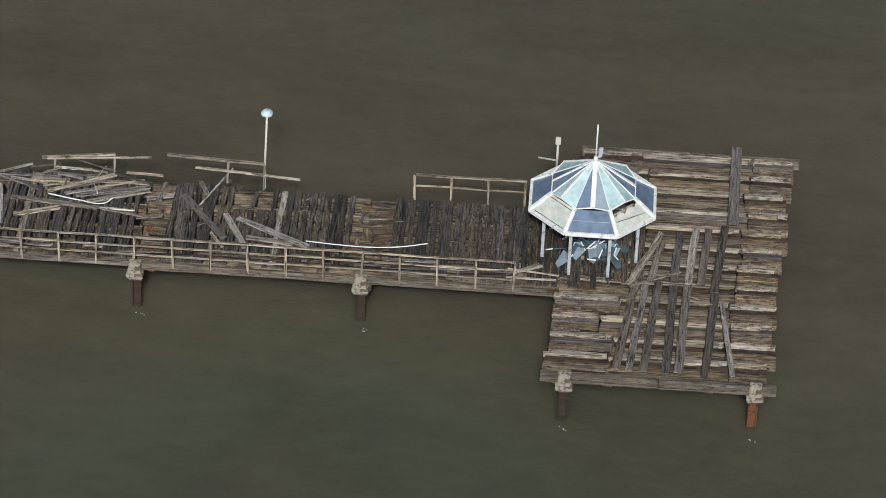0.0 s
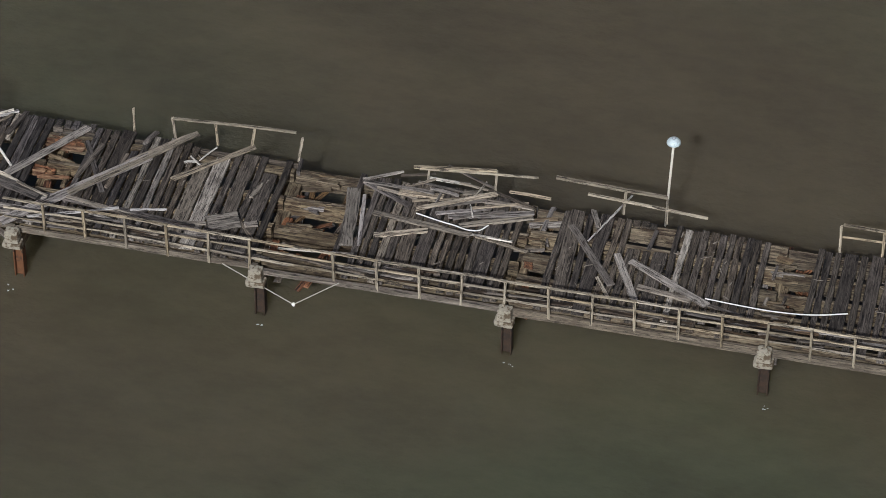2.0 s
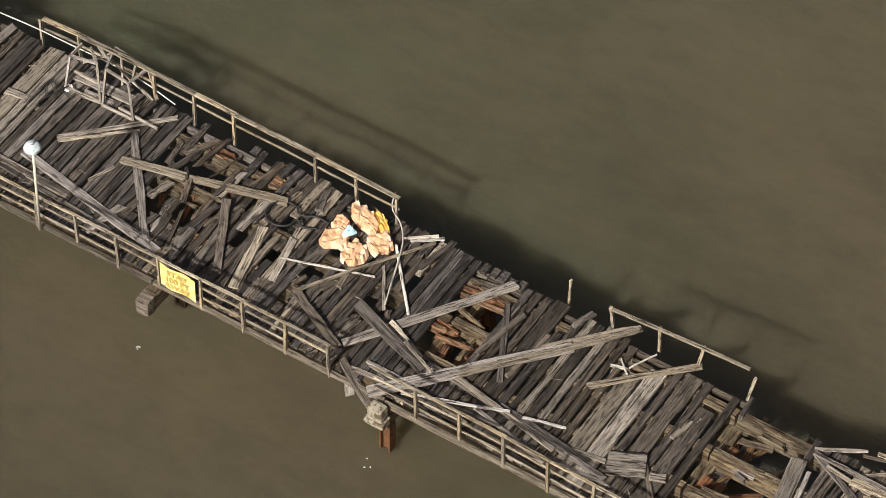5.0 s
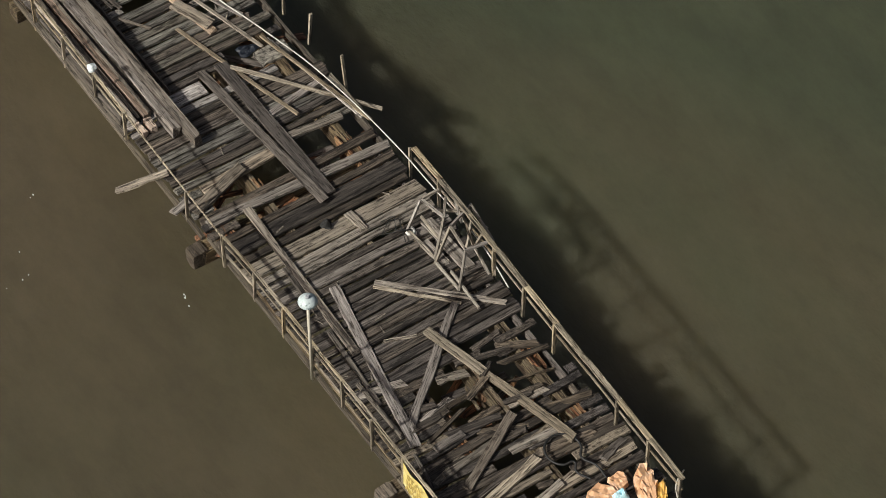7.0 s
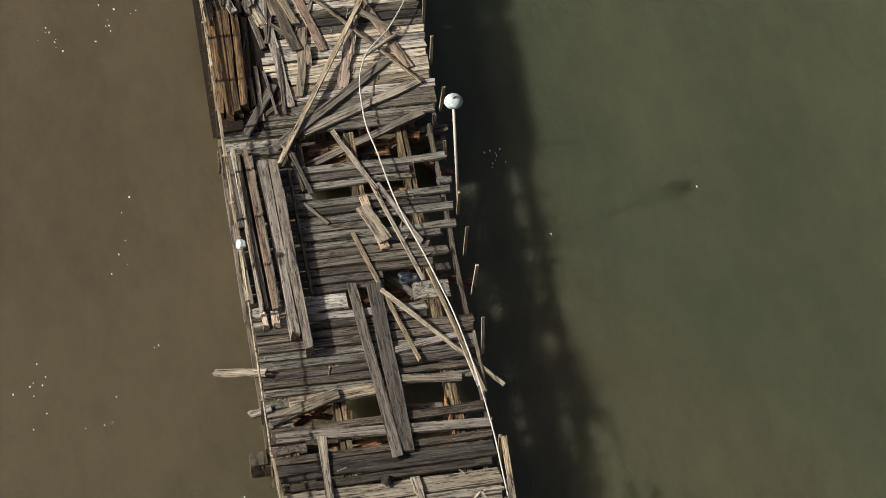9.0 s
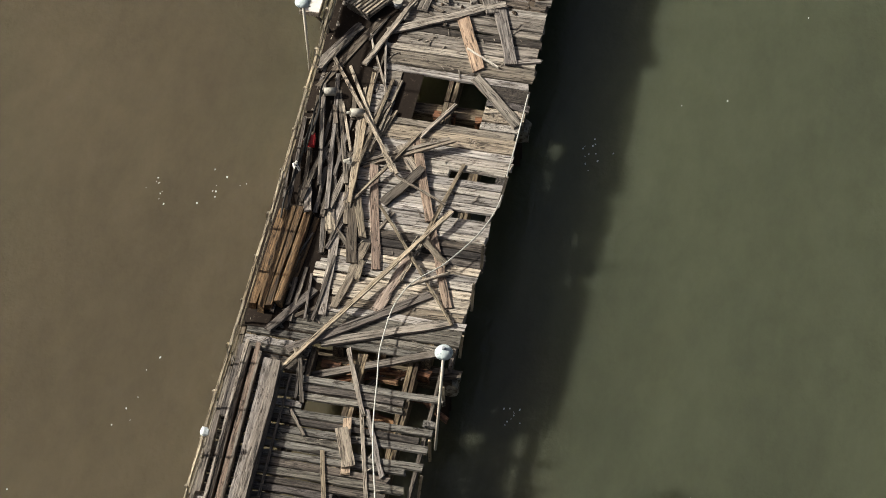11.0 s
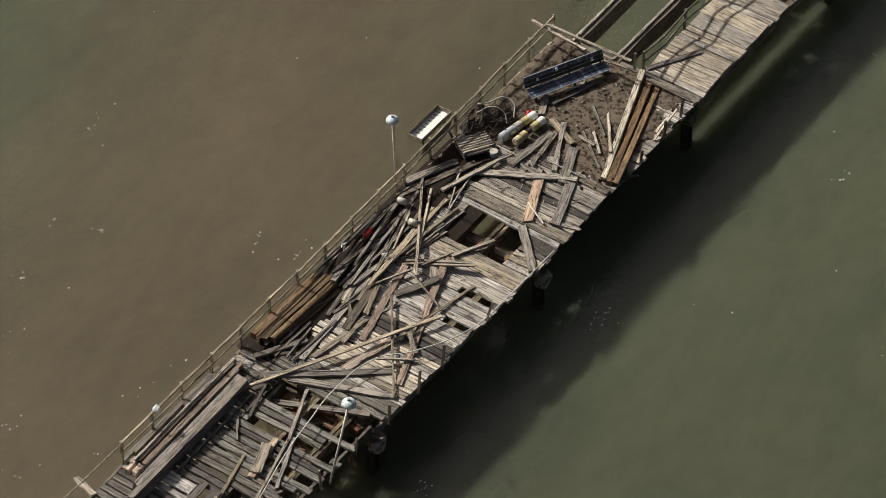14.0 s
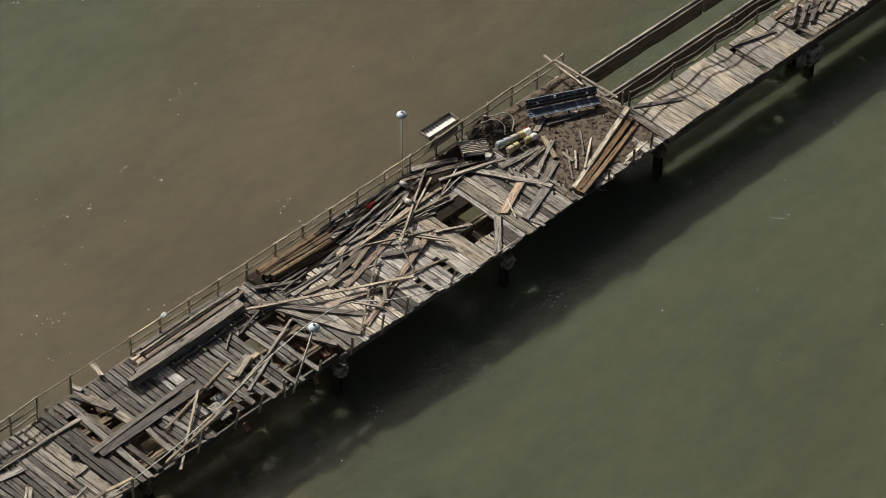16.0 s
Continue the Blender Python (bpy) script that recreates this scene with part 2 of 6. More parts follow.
# gazebo leg white, greyed to hold the shade under the roof
LEGW = plain("shaded_grimy_white_paint", (0.42, 0.44, 0.45), 0.6, wear=(0.2, 0.19, 0.17), wear_at=0.55, scale=5)
CONDW = plain("off_white_conduit", (0.55, 0.54, 0.5), 0.5, wear=(0.3, 0.28, 0.24), wear_at=0.6)
LAMPW = plain("white_enamel", (0.72, 0.78, 0.8), 0.3)
SHADE = plain("pale_aqua_lamp_plastic", (0.54, 0.62, 0.64), 0.35, wear=(0.14, 0.18, 0.2), wear_at=0.6, scale=9)
POLE = plain("galvanised_pole", (0.58, 0.54, 0.46), 0.5, 0.0, wear=(0.36, 0.3, 0.22), wear_at=0.64)
RUST = plain("rusty_steel", (0.05, 0.03, 0.019), 0.85, 0.1, wear=(0.028, 0.02, 0.015), wear_at=0.5, scale=4)
FRESH_RUST = plain("orange_rusty_steel", (0.14, 0.06, 0.026), 0.85, 0.1, wear=(0.04, 0.025, 0.017), wear_at=0.55, scale=4)
CONCRETE = plain("stained_concrete", (0.31, 0.28, 0.22), 0.9, wear=(0.09, 0.065, 0.04), wear_at=0.52, scale=6)
BLUEP = plain("blue_bench_paint", (0.04, 0.053, 0.085), 0.45, wear=(0.26, 0.3, 0.36), wear_at=0.57)
NAVY = plain("near_black_navy", (0.014, 0.018, 0.028), 0.5, wear=(0.06, 0.07, 0.085), wear_at=0.62)
YELLOW = plain("yellow_sign_paint", (0.74, 0.61, 0.22), 0.5, wear=(0.8, 0.72, 0.42), wear_at=0.56)
SIGNTX = plain("faded_sign_lettering", (0.5, 0.37, 0.11), 0.6)
PEACH = plain("peach_plastic_sheet", (0.68, 0.4, 0.23), 0.5, wear=(0.76, 0.54, 0.39), wear_at=0.52, scale=3)
AMBER = plain("amber_plastic", (0.72, 0.42, 0.1), 0.5, wear=(0.75, 0.5, 0.2), wear_at=0.55, scale=5)
CYAN = plain("pale_blue_plastic", (0.5, 0.78, 0.9), 0.4)
DIRTYW = plain("dirty_white_plastic", (0.42, 0.4, 0.35), 0.5, wear=(0.2, 0.18, 0.15), wear_at=0.58)
BLACK = plain("black_rubber", (0.02, 0.02, 0.02), 0.6)
REDP = plain("red_plastic", (0.5, 0.03, 0.03), 0.45)
CREAM = plain("cream_buoy_foam", (0.55, 0.46, 0.26), 0.6, wear=(0.3, 0.27, 0.21), wear_at=0.52)
GREYP = plain("grey_plastic", (0.33, 0.35, 0.38), 0.5)
SOIL = plain("dry_brown_soil", (0.118, 0.094, 0.073), 0.95, wear=(0.034, 0.025, 0.02), wear_at=0.53, scale=6.0, spec=0.1)
# near-black tone that paints the shade between heaped boards
HEAPSHADE = plain("dark_heap_shade", (0.02, 0.015, 0.012), 0.95, wear=(0.06, 0.046, 0.036), wear_at=0.62, scale=14.0, spec=0.1)
WATER = water_material()
GLASS_D = glass_material("slate_blue_roof_glass", (0.15, 0.19, 0.265), 0.15)
GLASS_L = glass_material("pale_aqua_roof_glass", (0.42, 0.54, 0.54), 0.2)
GLASS_C = glass_material("cream_roof_panel", (0.52, 0.53, 0.46), 0.4)
GLASS_G = glass_material("sea_green_broken_glass", (0.09, 0.135, 0.145), 0.12)
GLASS_B = glass_material("grey_blue_cracked_glass", (0.27, 0.32, 0.36), 0.2)

LOOK = {"g": (GREY, "weathered grey"), "d": (DARK, "dark damp"), "t": (TAN, "pale tan"), "w": (PALE, "chalky white"),
        "r": (RED, "reddish brown"), "b": (BROWN, "brown oiled"), "p": (PINK, "fresh pinkish"), "x": (DUSKY, "dark splintered grey"), "c": (CREAMW, "cream weathered")}


# ---- mesh helpers ----
def empty(name, x=0, y=0, z=0):
    ob = new(name)
    ob.location = (x, y, z)
    return ob


def mesh_of(name, verts, faces, material):
    me = bpy.data.meshes.new(name)
    me.from_pydata(verts, [], faces)
    if material:
        me.materials.append(material)
    me.update()
    return me


def part(name, me, parent, m=None, label=""):
    ob = new(name, me)
    ob.parent = parent
    if m is not None:
        ob.matrix_basis = m
    if label:
        tagged(ob, label)
    return ob


def plank_mesh(name, length, w, h, material, rng, ragged=0.06, bow=0.02, steps=5):
    """A worn board along x, centred, lying on z=0: wavering edges, a slight bow, split and uneven ends."""
    verts, faces = [], []
    cut = [rng.uniform(0, ragged) for _ in range(8)]
    worn = [[rng.uniform(-0.05, 0.03) - (0.16 if rng.random() < 0.08 else 0.0) for _ in range(2)] for _ in range(steps + 1)]
    for i in range(steps + 1):
        s = i / steps
        bend = bow * math.sin(math.pi * s) * (1 if cut[0] > ragged / 2 else -0.4)
        dw = rng.uniform(-0.03, 0.03) * w
        for k, (sy, sz) in enumerate(((-1, 0), (1, 0), (1, 1), (-1, 1))):
            x = (s - 0.5) * length
            if i == 0:
                x += cut[k]
            if i == steps:
                x -= cut[k + 4]
            inset = 0.012 if sz else 0.0
            verts.append((x, sy * (w / 2 - inset + min(w, 0.3) * worn[i][sy > 0]) + dw, h * sz + bend))
    for i in range(steps):
        a = 4 * i
        for k in range(4):
            faces.append((a + k, a + (k + 1) % 4, a + 4 + (k + 1) % 4, a + 4 + k))
    faces += [(3, 2, 1, 0), tuple(4 * steps + k for k in range(4))]
    faces = [tuple(reversed(f)) for f in faces]
    return mesh_of(name, verts, faces, material)


def box_mesh(name, sx, sy, sz, material, bevel=0.015):
    bm = bmesh.new()
    bmesh.ops.create_cube(bm, size=1)
    bmesh.ops.scale(bm, vec=(sx, sy, sz), verts=bm.verts)
    if bevel:
        bmesh.ops.bevel(bm, geom=bm.edges[:], offset=min(bevel, 0.3 * min(sx, sy, sz)), segments=1, affect="EDGES")
    me = bpy.data.meshes.new(name)
    bm.to_mesh(me)
    bm.free()
    me.materials.append(material)
    return me


def cyl_mesh(name, r0, r1, length, material, sides=12):
    bm = bmesh.new()
    bmesh.ops.create_cone(bm, cap_ends=True, segments=sides, radius1=r0, radius2=r1, depth=length)
    me = bpy.data.meshes.new(name)
    bm.to_mesh(me)
    bm.free()
    me.materials.append(material)
    for f in me.polygons:
        f.use_smooth = len(f.vertices) == 4
    return me


def along(a, b, lift=0.0):
    """A pose at the middle of a-b with x along it and z as near to up as it goes."""
    a, b = Vector(a), Vector(b)
    x = (b - a).normalized()
    up = Vector((0, 0, 1)) if abs(x.z) < 0.95 else Vector((0, 1, 0))
    y = up.cross(x).normalized()
    z = x.cross(y)
    m = Matrix((x, y, z)).transposed().to_4x4()
    m.translation = (a + b) / 2 + z * lift
    return m


def rod(name, a, b, r, material, parent, sides=8, label=""):
    length = (Vector(b) - Vector(a)).length
    m = along(a, b) @ Matrix.Rotation(radians(90), 4, "Y")
    return part(name, cyl_mesh(name, r, r, length, material, sides), parent, m, label)


def tube(name, points, r, material, label, category, straight=False):
    cu = bpy.data.curves.new(name, "CURVE")
    cu.dimensions, cu.bevel_depth, cu.bevel_resolution = "3D", r, 2
    sp = cu.splines.new("BEZIER")
    sp.bezier_points.add(len(points) - 1)
    for bp, co in zip(sp.bezier_points, points):
        bp.co, bp.handle_left_type, bp.handle_right_type = co, *(("VECTOR", "VECTOR") if straight else ("AUTO", "AUTO"))
    cu.materials.append(material)
    return tagged(new(name, cu), label, category)


def north_edge(x):
    return float(np.interp(x, [-80, -66, -56, -45, -27, -17, -4, 12], [6.45, 6.6, 6.4, 6.05, 6.0, 5.6, 5.3, 5.2]))


def south_edge(x):
    return float(np.interp(x, [-78, -72, -66, -60, -53, -48, -44, -42, -39, -28, -24, -21, -19, -14, 12],
                           [-0.4, -0.3, -0.17, -0.1, -0.09, -0.09, -0.1, 0.02, 0.05, 0.06, 0.05, -0.02, -0.08, -0.18, -0.2]))


# ---- water ----
bm = bmesh.new()
bmesh.ops.create_grid(bm, x_segments=8, y_segments=8, size=2400)
me = bpy.data.meshes.new("water")
bm.to_mesh(me)
bm.free()
me.materials.append(WATER)
water = tagged(new("water", me), "murky brown-green sea water with small ripples", "water", kind="structure")
water.location = (-30, 0, WATER_Z)

frng = random.Random(4)
fv, ff = [], []
drift = [(frng.uniform(-115, -50), frng.gauss(-4, 18), frng.choice((1, 1, 1, 2, 5)), 0.35) for _ in range(100)]
drift += [(frng.uniform(-66, -47), frng.uniform(-12, -2.5), frng.choice((2, 4, 9)), 0.45) for _ in range(9)]
drift += [(-47.0, 26.0, 16, 0.6), (-52.5, 21.5, 9, 0.4), (-66.5, 8.6, 12, 0.35), (-55.8, 8.0, 10, 0.3)]
drift += [(x, y, 4, 0.14) for x, y in ((0.2, -0.5), (-8.8, -0.5), (-17.6, -0.5), (-26.5, -0.6), (8.4, -6.0), (15.7, -5.9), (-44.5, -0.8), (-34.7, -0.7))]
for cx, cy, clump, wide_by in drift:
    for j in range(clump):
        px, py = cx + frng.gauss(0, wide_by) * (clump > 1), cy + frng.gauss(0, 0.6 * wide_by) * (clump > 1)
        if -0.25 < py < 7.5 and px < 6:
            continue
        r, n0 = frng.uniform(0.012, 0.032), len(fv)
        for a in range(6):
            rr = r * frng.uniform(0.5, 1.3)
            fv.append((px + 1.6 * rr * math.cos(a * 1.047), py + rr * math.sin(a * 1.047), WATER_Z + 0.012))
        fv.append((px, py, WATER_Z + 0.03))
        ff += [(n0 + a, n0 + (a + 1) % 6, n0 + 6) for a in range(6)]
tagged(new("foam_flecks", mesh_of("foam_flecks", fv, ff, LAMPW)), "small white foam flecks scattered on the water", "foam", kind="stuff")

# ---- substructure: bents, stringers, edge beams ----
rng = random.Random(5)
BENTS = [0.05, -8.9, -17.7, -26.5, -34.7, -44.5, -55.3, -65.6, -76.1]


def chipped_block(name, sx, sy, sz, material, seed, rough=0.05):
    """A block with worn, broken edges."""
    bm = bmesh.new()
    bmesh.ops.create_cube(bm, size=1)
    bmesh.ops.subdivide_edges(bm, edges=bm.edges[:], cuts=3, use_grid_fill=True)
    for v in bm.verts:
        n = noise.noise_vector(v.co * 2.6 + Vector((seed, 2 * seed, 0)))
        corner_wear = 0.045 * sum(abs(c) > 0.45 for c in v.co) - 0.045
        v.co = Vector((sx * (v.co.x * (1 - corner_wear) + rough * n.x), sy * (v.co.y * (1 - corner_wear) + rough * n.y), sz * (v.co.z * (1 - corner_wear) + rough * n.z)))
    me = bpy.data.meshes.new(name)
    bm.to_mesh(me)
    bm.free()
    me.materials.append(material)
    return me


def bent(x, y0, y1, south=True, north=False):
    top = tagged(empty("pier_bent", x, y0, WATER_Z), "stained timber cap on rusty steel piles standing in water", "pier support", "bents under the pier")
    length = y1 - y0
    cap = plank_mesh("cap_beam", length, 0.5, 0.5, JOIST, rng, 0.05, 0.0, 3)
    part("cap_beam", cap, top, pose(0, length / 2, -WATER_Z - 1.02, 0, 0, 90))
    steel = FRESH_RUST if x in (-26.5, 15.6) else RUST
    for y in (0.4 if x > -32 else 1.6, length * 0.5, length - 0.3):
        pile = empty("pile")
        pile.parent = top
        pile.location = (0, y, 0)
        for dx in (-0.16, 0.16):
            part("flange", box_mesh("flange", 0.05, 0.34, 3.4, steel), pile, pose(dx, 0, -0.2))
        part("web", box_mesh("web", 0.28, 0.05, 3.4, steel), pile, pose(0, 0, -0.2))
    if -50 < x < -32:
        part("cap_head", chipped_block("cap_head", 0.46, 0.5, 0.62, DARK, x), top, pose(0, -0.12, -WATER_Z - 0.75))
    elif south:
        head = part("cap_head", chipped_block("cap_head", 0.5, 0.36, 0.6, CONCRETE, x), top, pose(0, -0.1, -WATER_Z - 0.3))
        part("lip", chipped_block("lip", 0.68, 0.44, 0.22, CONCRETE, x + 3), head, pose(0, -0.02, -0.3), "pale chipped concrete lip")
    if north:
        part("cap_head", chipped_block("cap_head", 0.5 if x > -80 else 1.0, 0.5, 0.55 if x > -80 else 0.8, CONCRETE, x, 0.16), top, pose(0, length - 0.12, -WATER_Z - 0.95), "crumbling pale concrete cap end")


for x in BENTS:
    bent(x, -0.2, north_edge(x), x > -50, -70 < x < -50)
bent(-87.0, 3.6, 6.6, False, True)
for x in (-96.0, -105.0):
    bent(x, 0.3, 6.4, False)
bent(8.3, -5.55, 9.6)
bent(15.6, -5.45, 9.8)

understructure = tagged(empty("pier_understructure"), "rust-stained timber stringers and edge beams under the deck", "pier frame", kind="structure")
for i, x in enumerate(BENTS):
    x0, x1 = x, (11.2 if i == 0 else BENTS[i - 1] - 0.02)
    lines = [0.54 + 1.55 * k for k in range(4)] if i < 7 else [0.2 + 1.32 * k for k in range(5)]
    if i < 2:
        lines = [0.3 + k * (north_edge(x) - 0.65) / 4 for k in range(5)]
    for y in lines:
        for side in (-0.08, 0.08):
            st = plank_mesh("stringer", x1 - x0, 0.17, 0.6, JOIST, rng, 0.05, 0.0, 7)
            part("stringer", st, understructure, pose((x0 + x1) / 2, y + side + rng.uniform(-0.015, 0.015), -0.68 - rng.uniform(0, 0.04)))
    for y in (south_edge((x0 + x1) / 2) + 0.04, north_edge(x) - 0.35):
        deep = 0.3 if i < 2 or y > 1 else 0.2 if i < 4 else 0.14
        # the north beam takes dark wood, its shaded side put into the colour
        fb = plank_mesh("edge_beam", x1 - x0 if y > 1 else min(x1, 7.4) - x0, 0.14, deep, FASCIA if y < 1 else DARK, rng, 0.03, 0.0, 9)
        xm = (x0 + x1) / 2 if y > 1 else (x0 + min(x1, 7.4)) / 2
        part("edge_beam", fb, understructure, pose(xm, y, -0.12 - deep))
for x in BENTS[:8]:
    for k in range(4):
        y = 1.2 + k * 1.4 + rng.uniform(-0.15, 0.15)
        if y < north_edge(x) - 0.3:
            part("blocking", plank_mesh("blocking", rng.uniform(0.5, 0.9), 0.3, 0.3, RUSTW, rng), understructure,
                 pose(x + rng.uniform(0.2, 0.5), y, -0.62 + rng.uniform(-0.1, 0.05), 0, rng.uniform(-6, 6), 90 + rng.uniform(-8, 8)))

# split and rotten lengths of stringer showing in the holes
for x0, x1, y, z in ((-45.7, -44.6, 2.2, -0.36), (-45.3, -44.9, 1.6, -0.5), (-45.7, -44.2, 5.15, -0.34), (-45.3, -43.95, 0.54, -0.34), (-36.45, -35.2, 2.1, -0.35), (-36.35, -35.5, 3.6, -0.35),
                     (-36.5, -35.5, 5.3, -0.34), (-34.9, -34.1, 2.0, -0.36), (-34.4, -33.6, 5.3, -0.36), (-27.25, -26.0, 3.35, -0.38), (-27.2, -25.5, 4.95, -0.36), (-17.6, -16.4, 2.2, -0.34), (-17.2, -15.8, 5.0, -0.34),
                     (-9.0, -8.3, 3.4, -0.34), (-0.5, 0.6, 2.0, -0.34)):
    for k in range(5):
        L = (x1 - x0) * rng.uniform(0.55, 1.0)
        part("rotten_joist", plank_mesh("rotten_joist", L, rng.uniform(0.06, 0.13), rng.uniform(0.2, 0.3), (RUSTW if k % 2 else ROTTEN) if x0 < -20 else JOIST, rng, 0.25, 0.02, 5), understructure,
             pose((x0 + x1) / 2 + rng.uniform(-0.15, 0.15), y + (k - 2) * 0.085, z + rng.uniform(-0.05, 0.05), rng.uniform(-14, 14), rng.uniform(-4, 4), rng.uniform(-6, 6)), "splintered orange-brown rotten wood")

# dark and rust-brown planks added under the holes so the voids look dark
for x0, x1, y0, y1, count in ((-45.9, -44.2, 0.8, 5.8, 16), (-50.2, -49.0, 3.8, 5.6, 7), (-53.4, -52.6, 2.3, 5.9, 7), (-55.4, -54.0, 2.1, 6.0, 10), (-18.0, -15.5, 0.4, 5.5, 34),
                              (-27.0, -25.3, 1.8, 5.6, 14), (-36.7, -34.8, 1.8, 5.8, 14), (-0.7, 1.0, 0.4, 5.2, 14), (-9.2, -8.1, 0.4, 5.3, 10)):
    for k in range(count):
        part("fallen_plank", plank_mesh("fallen_plank", rng.uniform(0.8, 2.2), rng.uniform(0.16, 0.3), 0.07, (DARK, RUSTW, ROTTEN if x0 < -20 else BROWN, RUSTW)[k % 4], rng, 0.2, 0.02, 4), understructure,
             pose(rng.uniform(x0, x1), rng.uniform(y0, y1), rng.uniform(-0.62, -0.5) - (0.2 if x0 > -40 else 0), rng.uniform(-8, 8), rng.uniform(-4, 4), 90 + rng.gauss(0, 25)), "dark plank added below the deck to darken a hole")
for x0, x1, y0, y1, count in ((-0.6, 0.9, 0.3, 5.2, 12), (-9.0, -8.2, 0.3, 5.3, 9), (-17.8, -15.7, 0.3, 5.5, 7), (-26.9, -25.4, 2.0, 5.5, 6), (-36.5, -35.0, 2.0, 5.7, 5)):
    for k in range(count):
        L = rng.uniform(0.5, 1.6)
        across = rng.random() < 0.3
        part("broken_joist", plank_mesh("broken_joist", L, rng.uniform(0.06, 0.2), rng.uniform(0.05, 0.2), (JOIST, DARK, JOIST, ROTTEN if x0 < -20 else GREY)[k % 4], rng, 0.2, 0.02, 4), understructure,
             pose(rng.uniform(x0, x1) if across else (x0 + x1) / 2 + rng.uniform(-0.2, 0.2), rng.uniform(y0, y1), rng.uniform(-0.34, -0.12), rng.uniform(-15, 15), rng.uniform(-6, 6), (90 if across else 0) + rng.uniform(-14, 14)))

# ---- south railing ----
def railing(name, x0, count, y, label, skip_posts=(), skip_rails=(), rails=(1.02, 0.62, 0.2), height=1.07, step=1.5, line=None, sag=None, top_w=0.1):
    """Posts every step metres westward, worn rail boards between them; line and sag bend it in plan and height."""
    top = tagged(empty(name, x0, y, 0), label, "railing")
    line = line or (lambda x: 0.0)
    sag = sag or (lambda x: 0.0)
    post = plank_mesh("post", height + 0.3, 0.09, 0.09, RAIL, rng, 0.02, 0.0, 3)
    boards = [plank_mesh("rail", step + 0.02, w, 0.04, RAIL, rng, 0.02, rng.uniform(0, 0.02), 3) for w in (0.1, 0.085, 0.09, 0.095)]
    broad = [plank_mesh("rail", step + 0.02, top_w, 0.05, RAIL, rng, 0.02, 0.01, 3) for _ in range(3)]
    for i in range(count):
        xa, xb = -step * i, -step * (i + 1)
        ya, yb, za, zb = line(x0 + xa), line(x0 + xb), sag(x0 + xa), sag(x0 + xb)
        if i not in skip_posts:
            part("post", post, top, pose(xa + rng.uniform(-0.03, 0.03), ya + rng.uniform(-0.03, 0.03), (height - 0.3) / 2 + za, rng.uniform(-2, 2), -90 + rng.uniform(-2, 2), 0))
        if i < count - 1 and i not in skip_rails:
            for k, z in enumerate(rails):
                if k == 2 and rng.random() < 0.25:
                    continue
                roll = Matrix.Rotation(radians(0 if k == 0 else 90), 4, "X")
                j = [rng.uniform(-0.02, 0.02) for _ in range(4)]
                part("rail", (broad[i % 3] if k == 0 else boards[rng.randrange(4)]), top, along((xa, ya + 0.06 + j[0] / 2, z + za + j[1]), (xb, yb + 0.06 + j[2] / 2, z + zb + j[3])) @ roll)
    return top


def bulge(x):
    return float(np.interp(x, [-44.2, -37.5, -29.7], [0.12, -0.13, -0.28]))


railing("south_railing", 6.1, 34, 0.0, "faded cream wooden pier railing with worn boards", skip_posts=(15, 22), skip_rails=(22,), line=south_edge)
railing("south_railing", -43.6, 20, 0.0, "faded two-bar wooden railing with weathered posts", skip_posts=(0, 2), skip_rails=(0, 1, 2), rails=(1.02, 0.6), step=1.724, line=south_edge)
rod("bar", (-43.4, -0.04, 1.0), (-48.8, -0.02, 0.98), 0.03, RAIL, tagged(empty("south_railing"), "single thin rail bridging broken railing posts", "railing"))
railing("north_railing", 6.3, 4, 5.42, "faded cream wooden railing section on the deck edge", rails=(1.02, 0.5), top_w=0.14)
railing("north_railing", -29.8, 10, 6.06, "bent cream wooden railing along the deck edge", rails=(1.08, 0.6), line=bulge, top_w=0.17,
        sag=lambda x: float(np.interp(x, [-44.2, -42, -38], [-0.3, -0.08, 0.04])), skip_posts=(3, 7))
broken = tagged(empty("broken_railing", -22.3, 5.75, 0), "broken pale railing with leaning posts and one rail", "railing")
for a, b in (((-22.36, 5.87, 0), (-22.4, 5.7, 1.05)), ((-20.77, 5.83, 0), (-20.85, 5.9, 1.0)), ((-19.57, 6.0, 0), (-19.4, 5.95, 1.02)), ((-17.76, 5.72, -0.1), (-17.6, 5.75, 1.0))):
    L = (Vector(b) - Vector(a)).length
    part("post", plank_mesh("post", L, 0.1, 0.1, RAIL, rng, 0.03, 0.0, 3), broken, Matrix.Translation((22.3, -5.75, 0)) @ along(a, b))
part("rail", plank_mesh("rail", 4.5, 0.12, 0.06, RAIL, rng, 0.03, 0.03), broken, Matrix.Translation((22.3, -5.75, 0)) @ along((-22.34, 5.7, 1.03), (-17.89, 5.96, 1.03)))
lamp_rail = tagged(empty("broken_railing", -5.9, 5.5, 0), "broken cream railing with loose rails beside a lamp", "railing")
for a, b, w in (((-8.35, 5.45, 1.22), (-4.35, 5.45, 1.06), 0.16), ((-7.2, 5.45, 0.68), (-2.9, 5.45, 0.4), 0.11), ((-5.9, 5.45, 0), (-5.85, 5.45, 1.05), 0.1), ((-4.35, 5.4, -0.1), (-4.35, 5.42, 1.02), 0.1)):
    L = (Vector(b) - Vector(a)).length
    part("rail" if abs(a[2] - b[2]) < 0.5 else "post", plank_mesh("rail", L, w, 0.07, RAIL, rng, 0.02, 0.01), lamp_rail, Matrix.Translation((5.9, -5.5, 0)) @ along(a, b))
pile_rail = tagged(empty("broken_railing", -12.0, 5.6, 0), "tan railing piece standing behind a heap of boards", "railing")
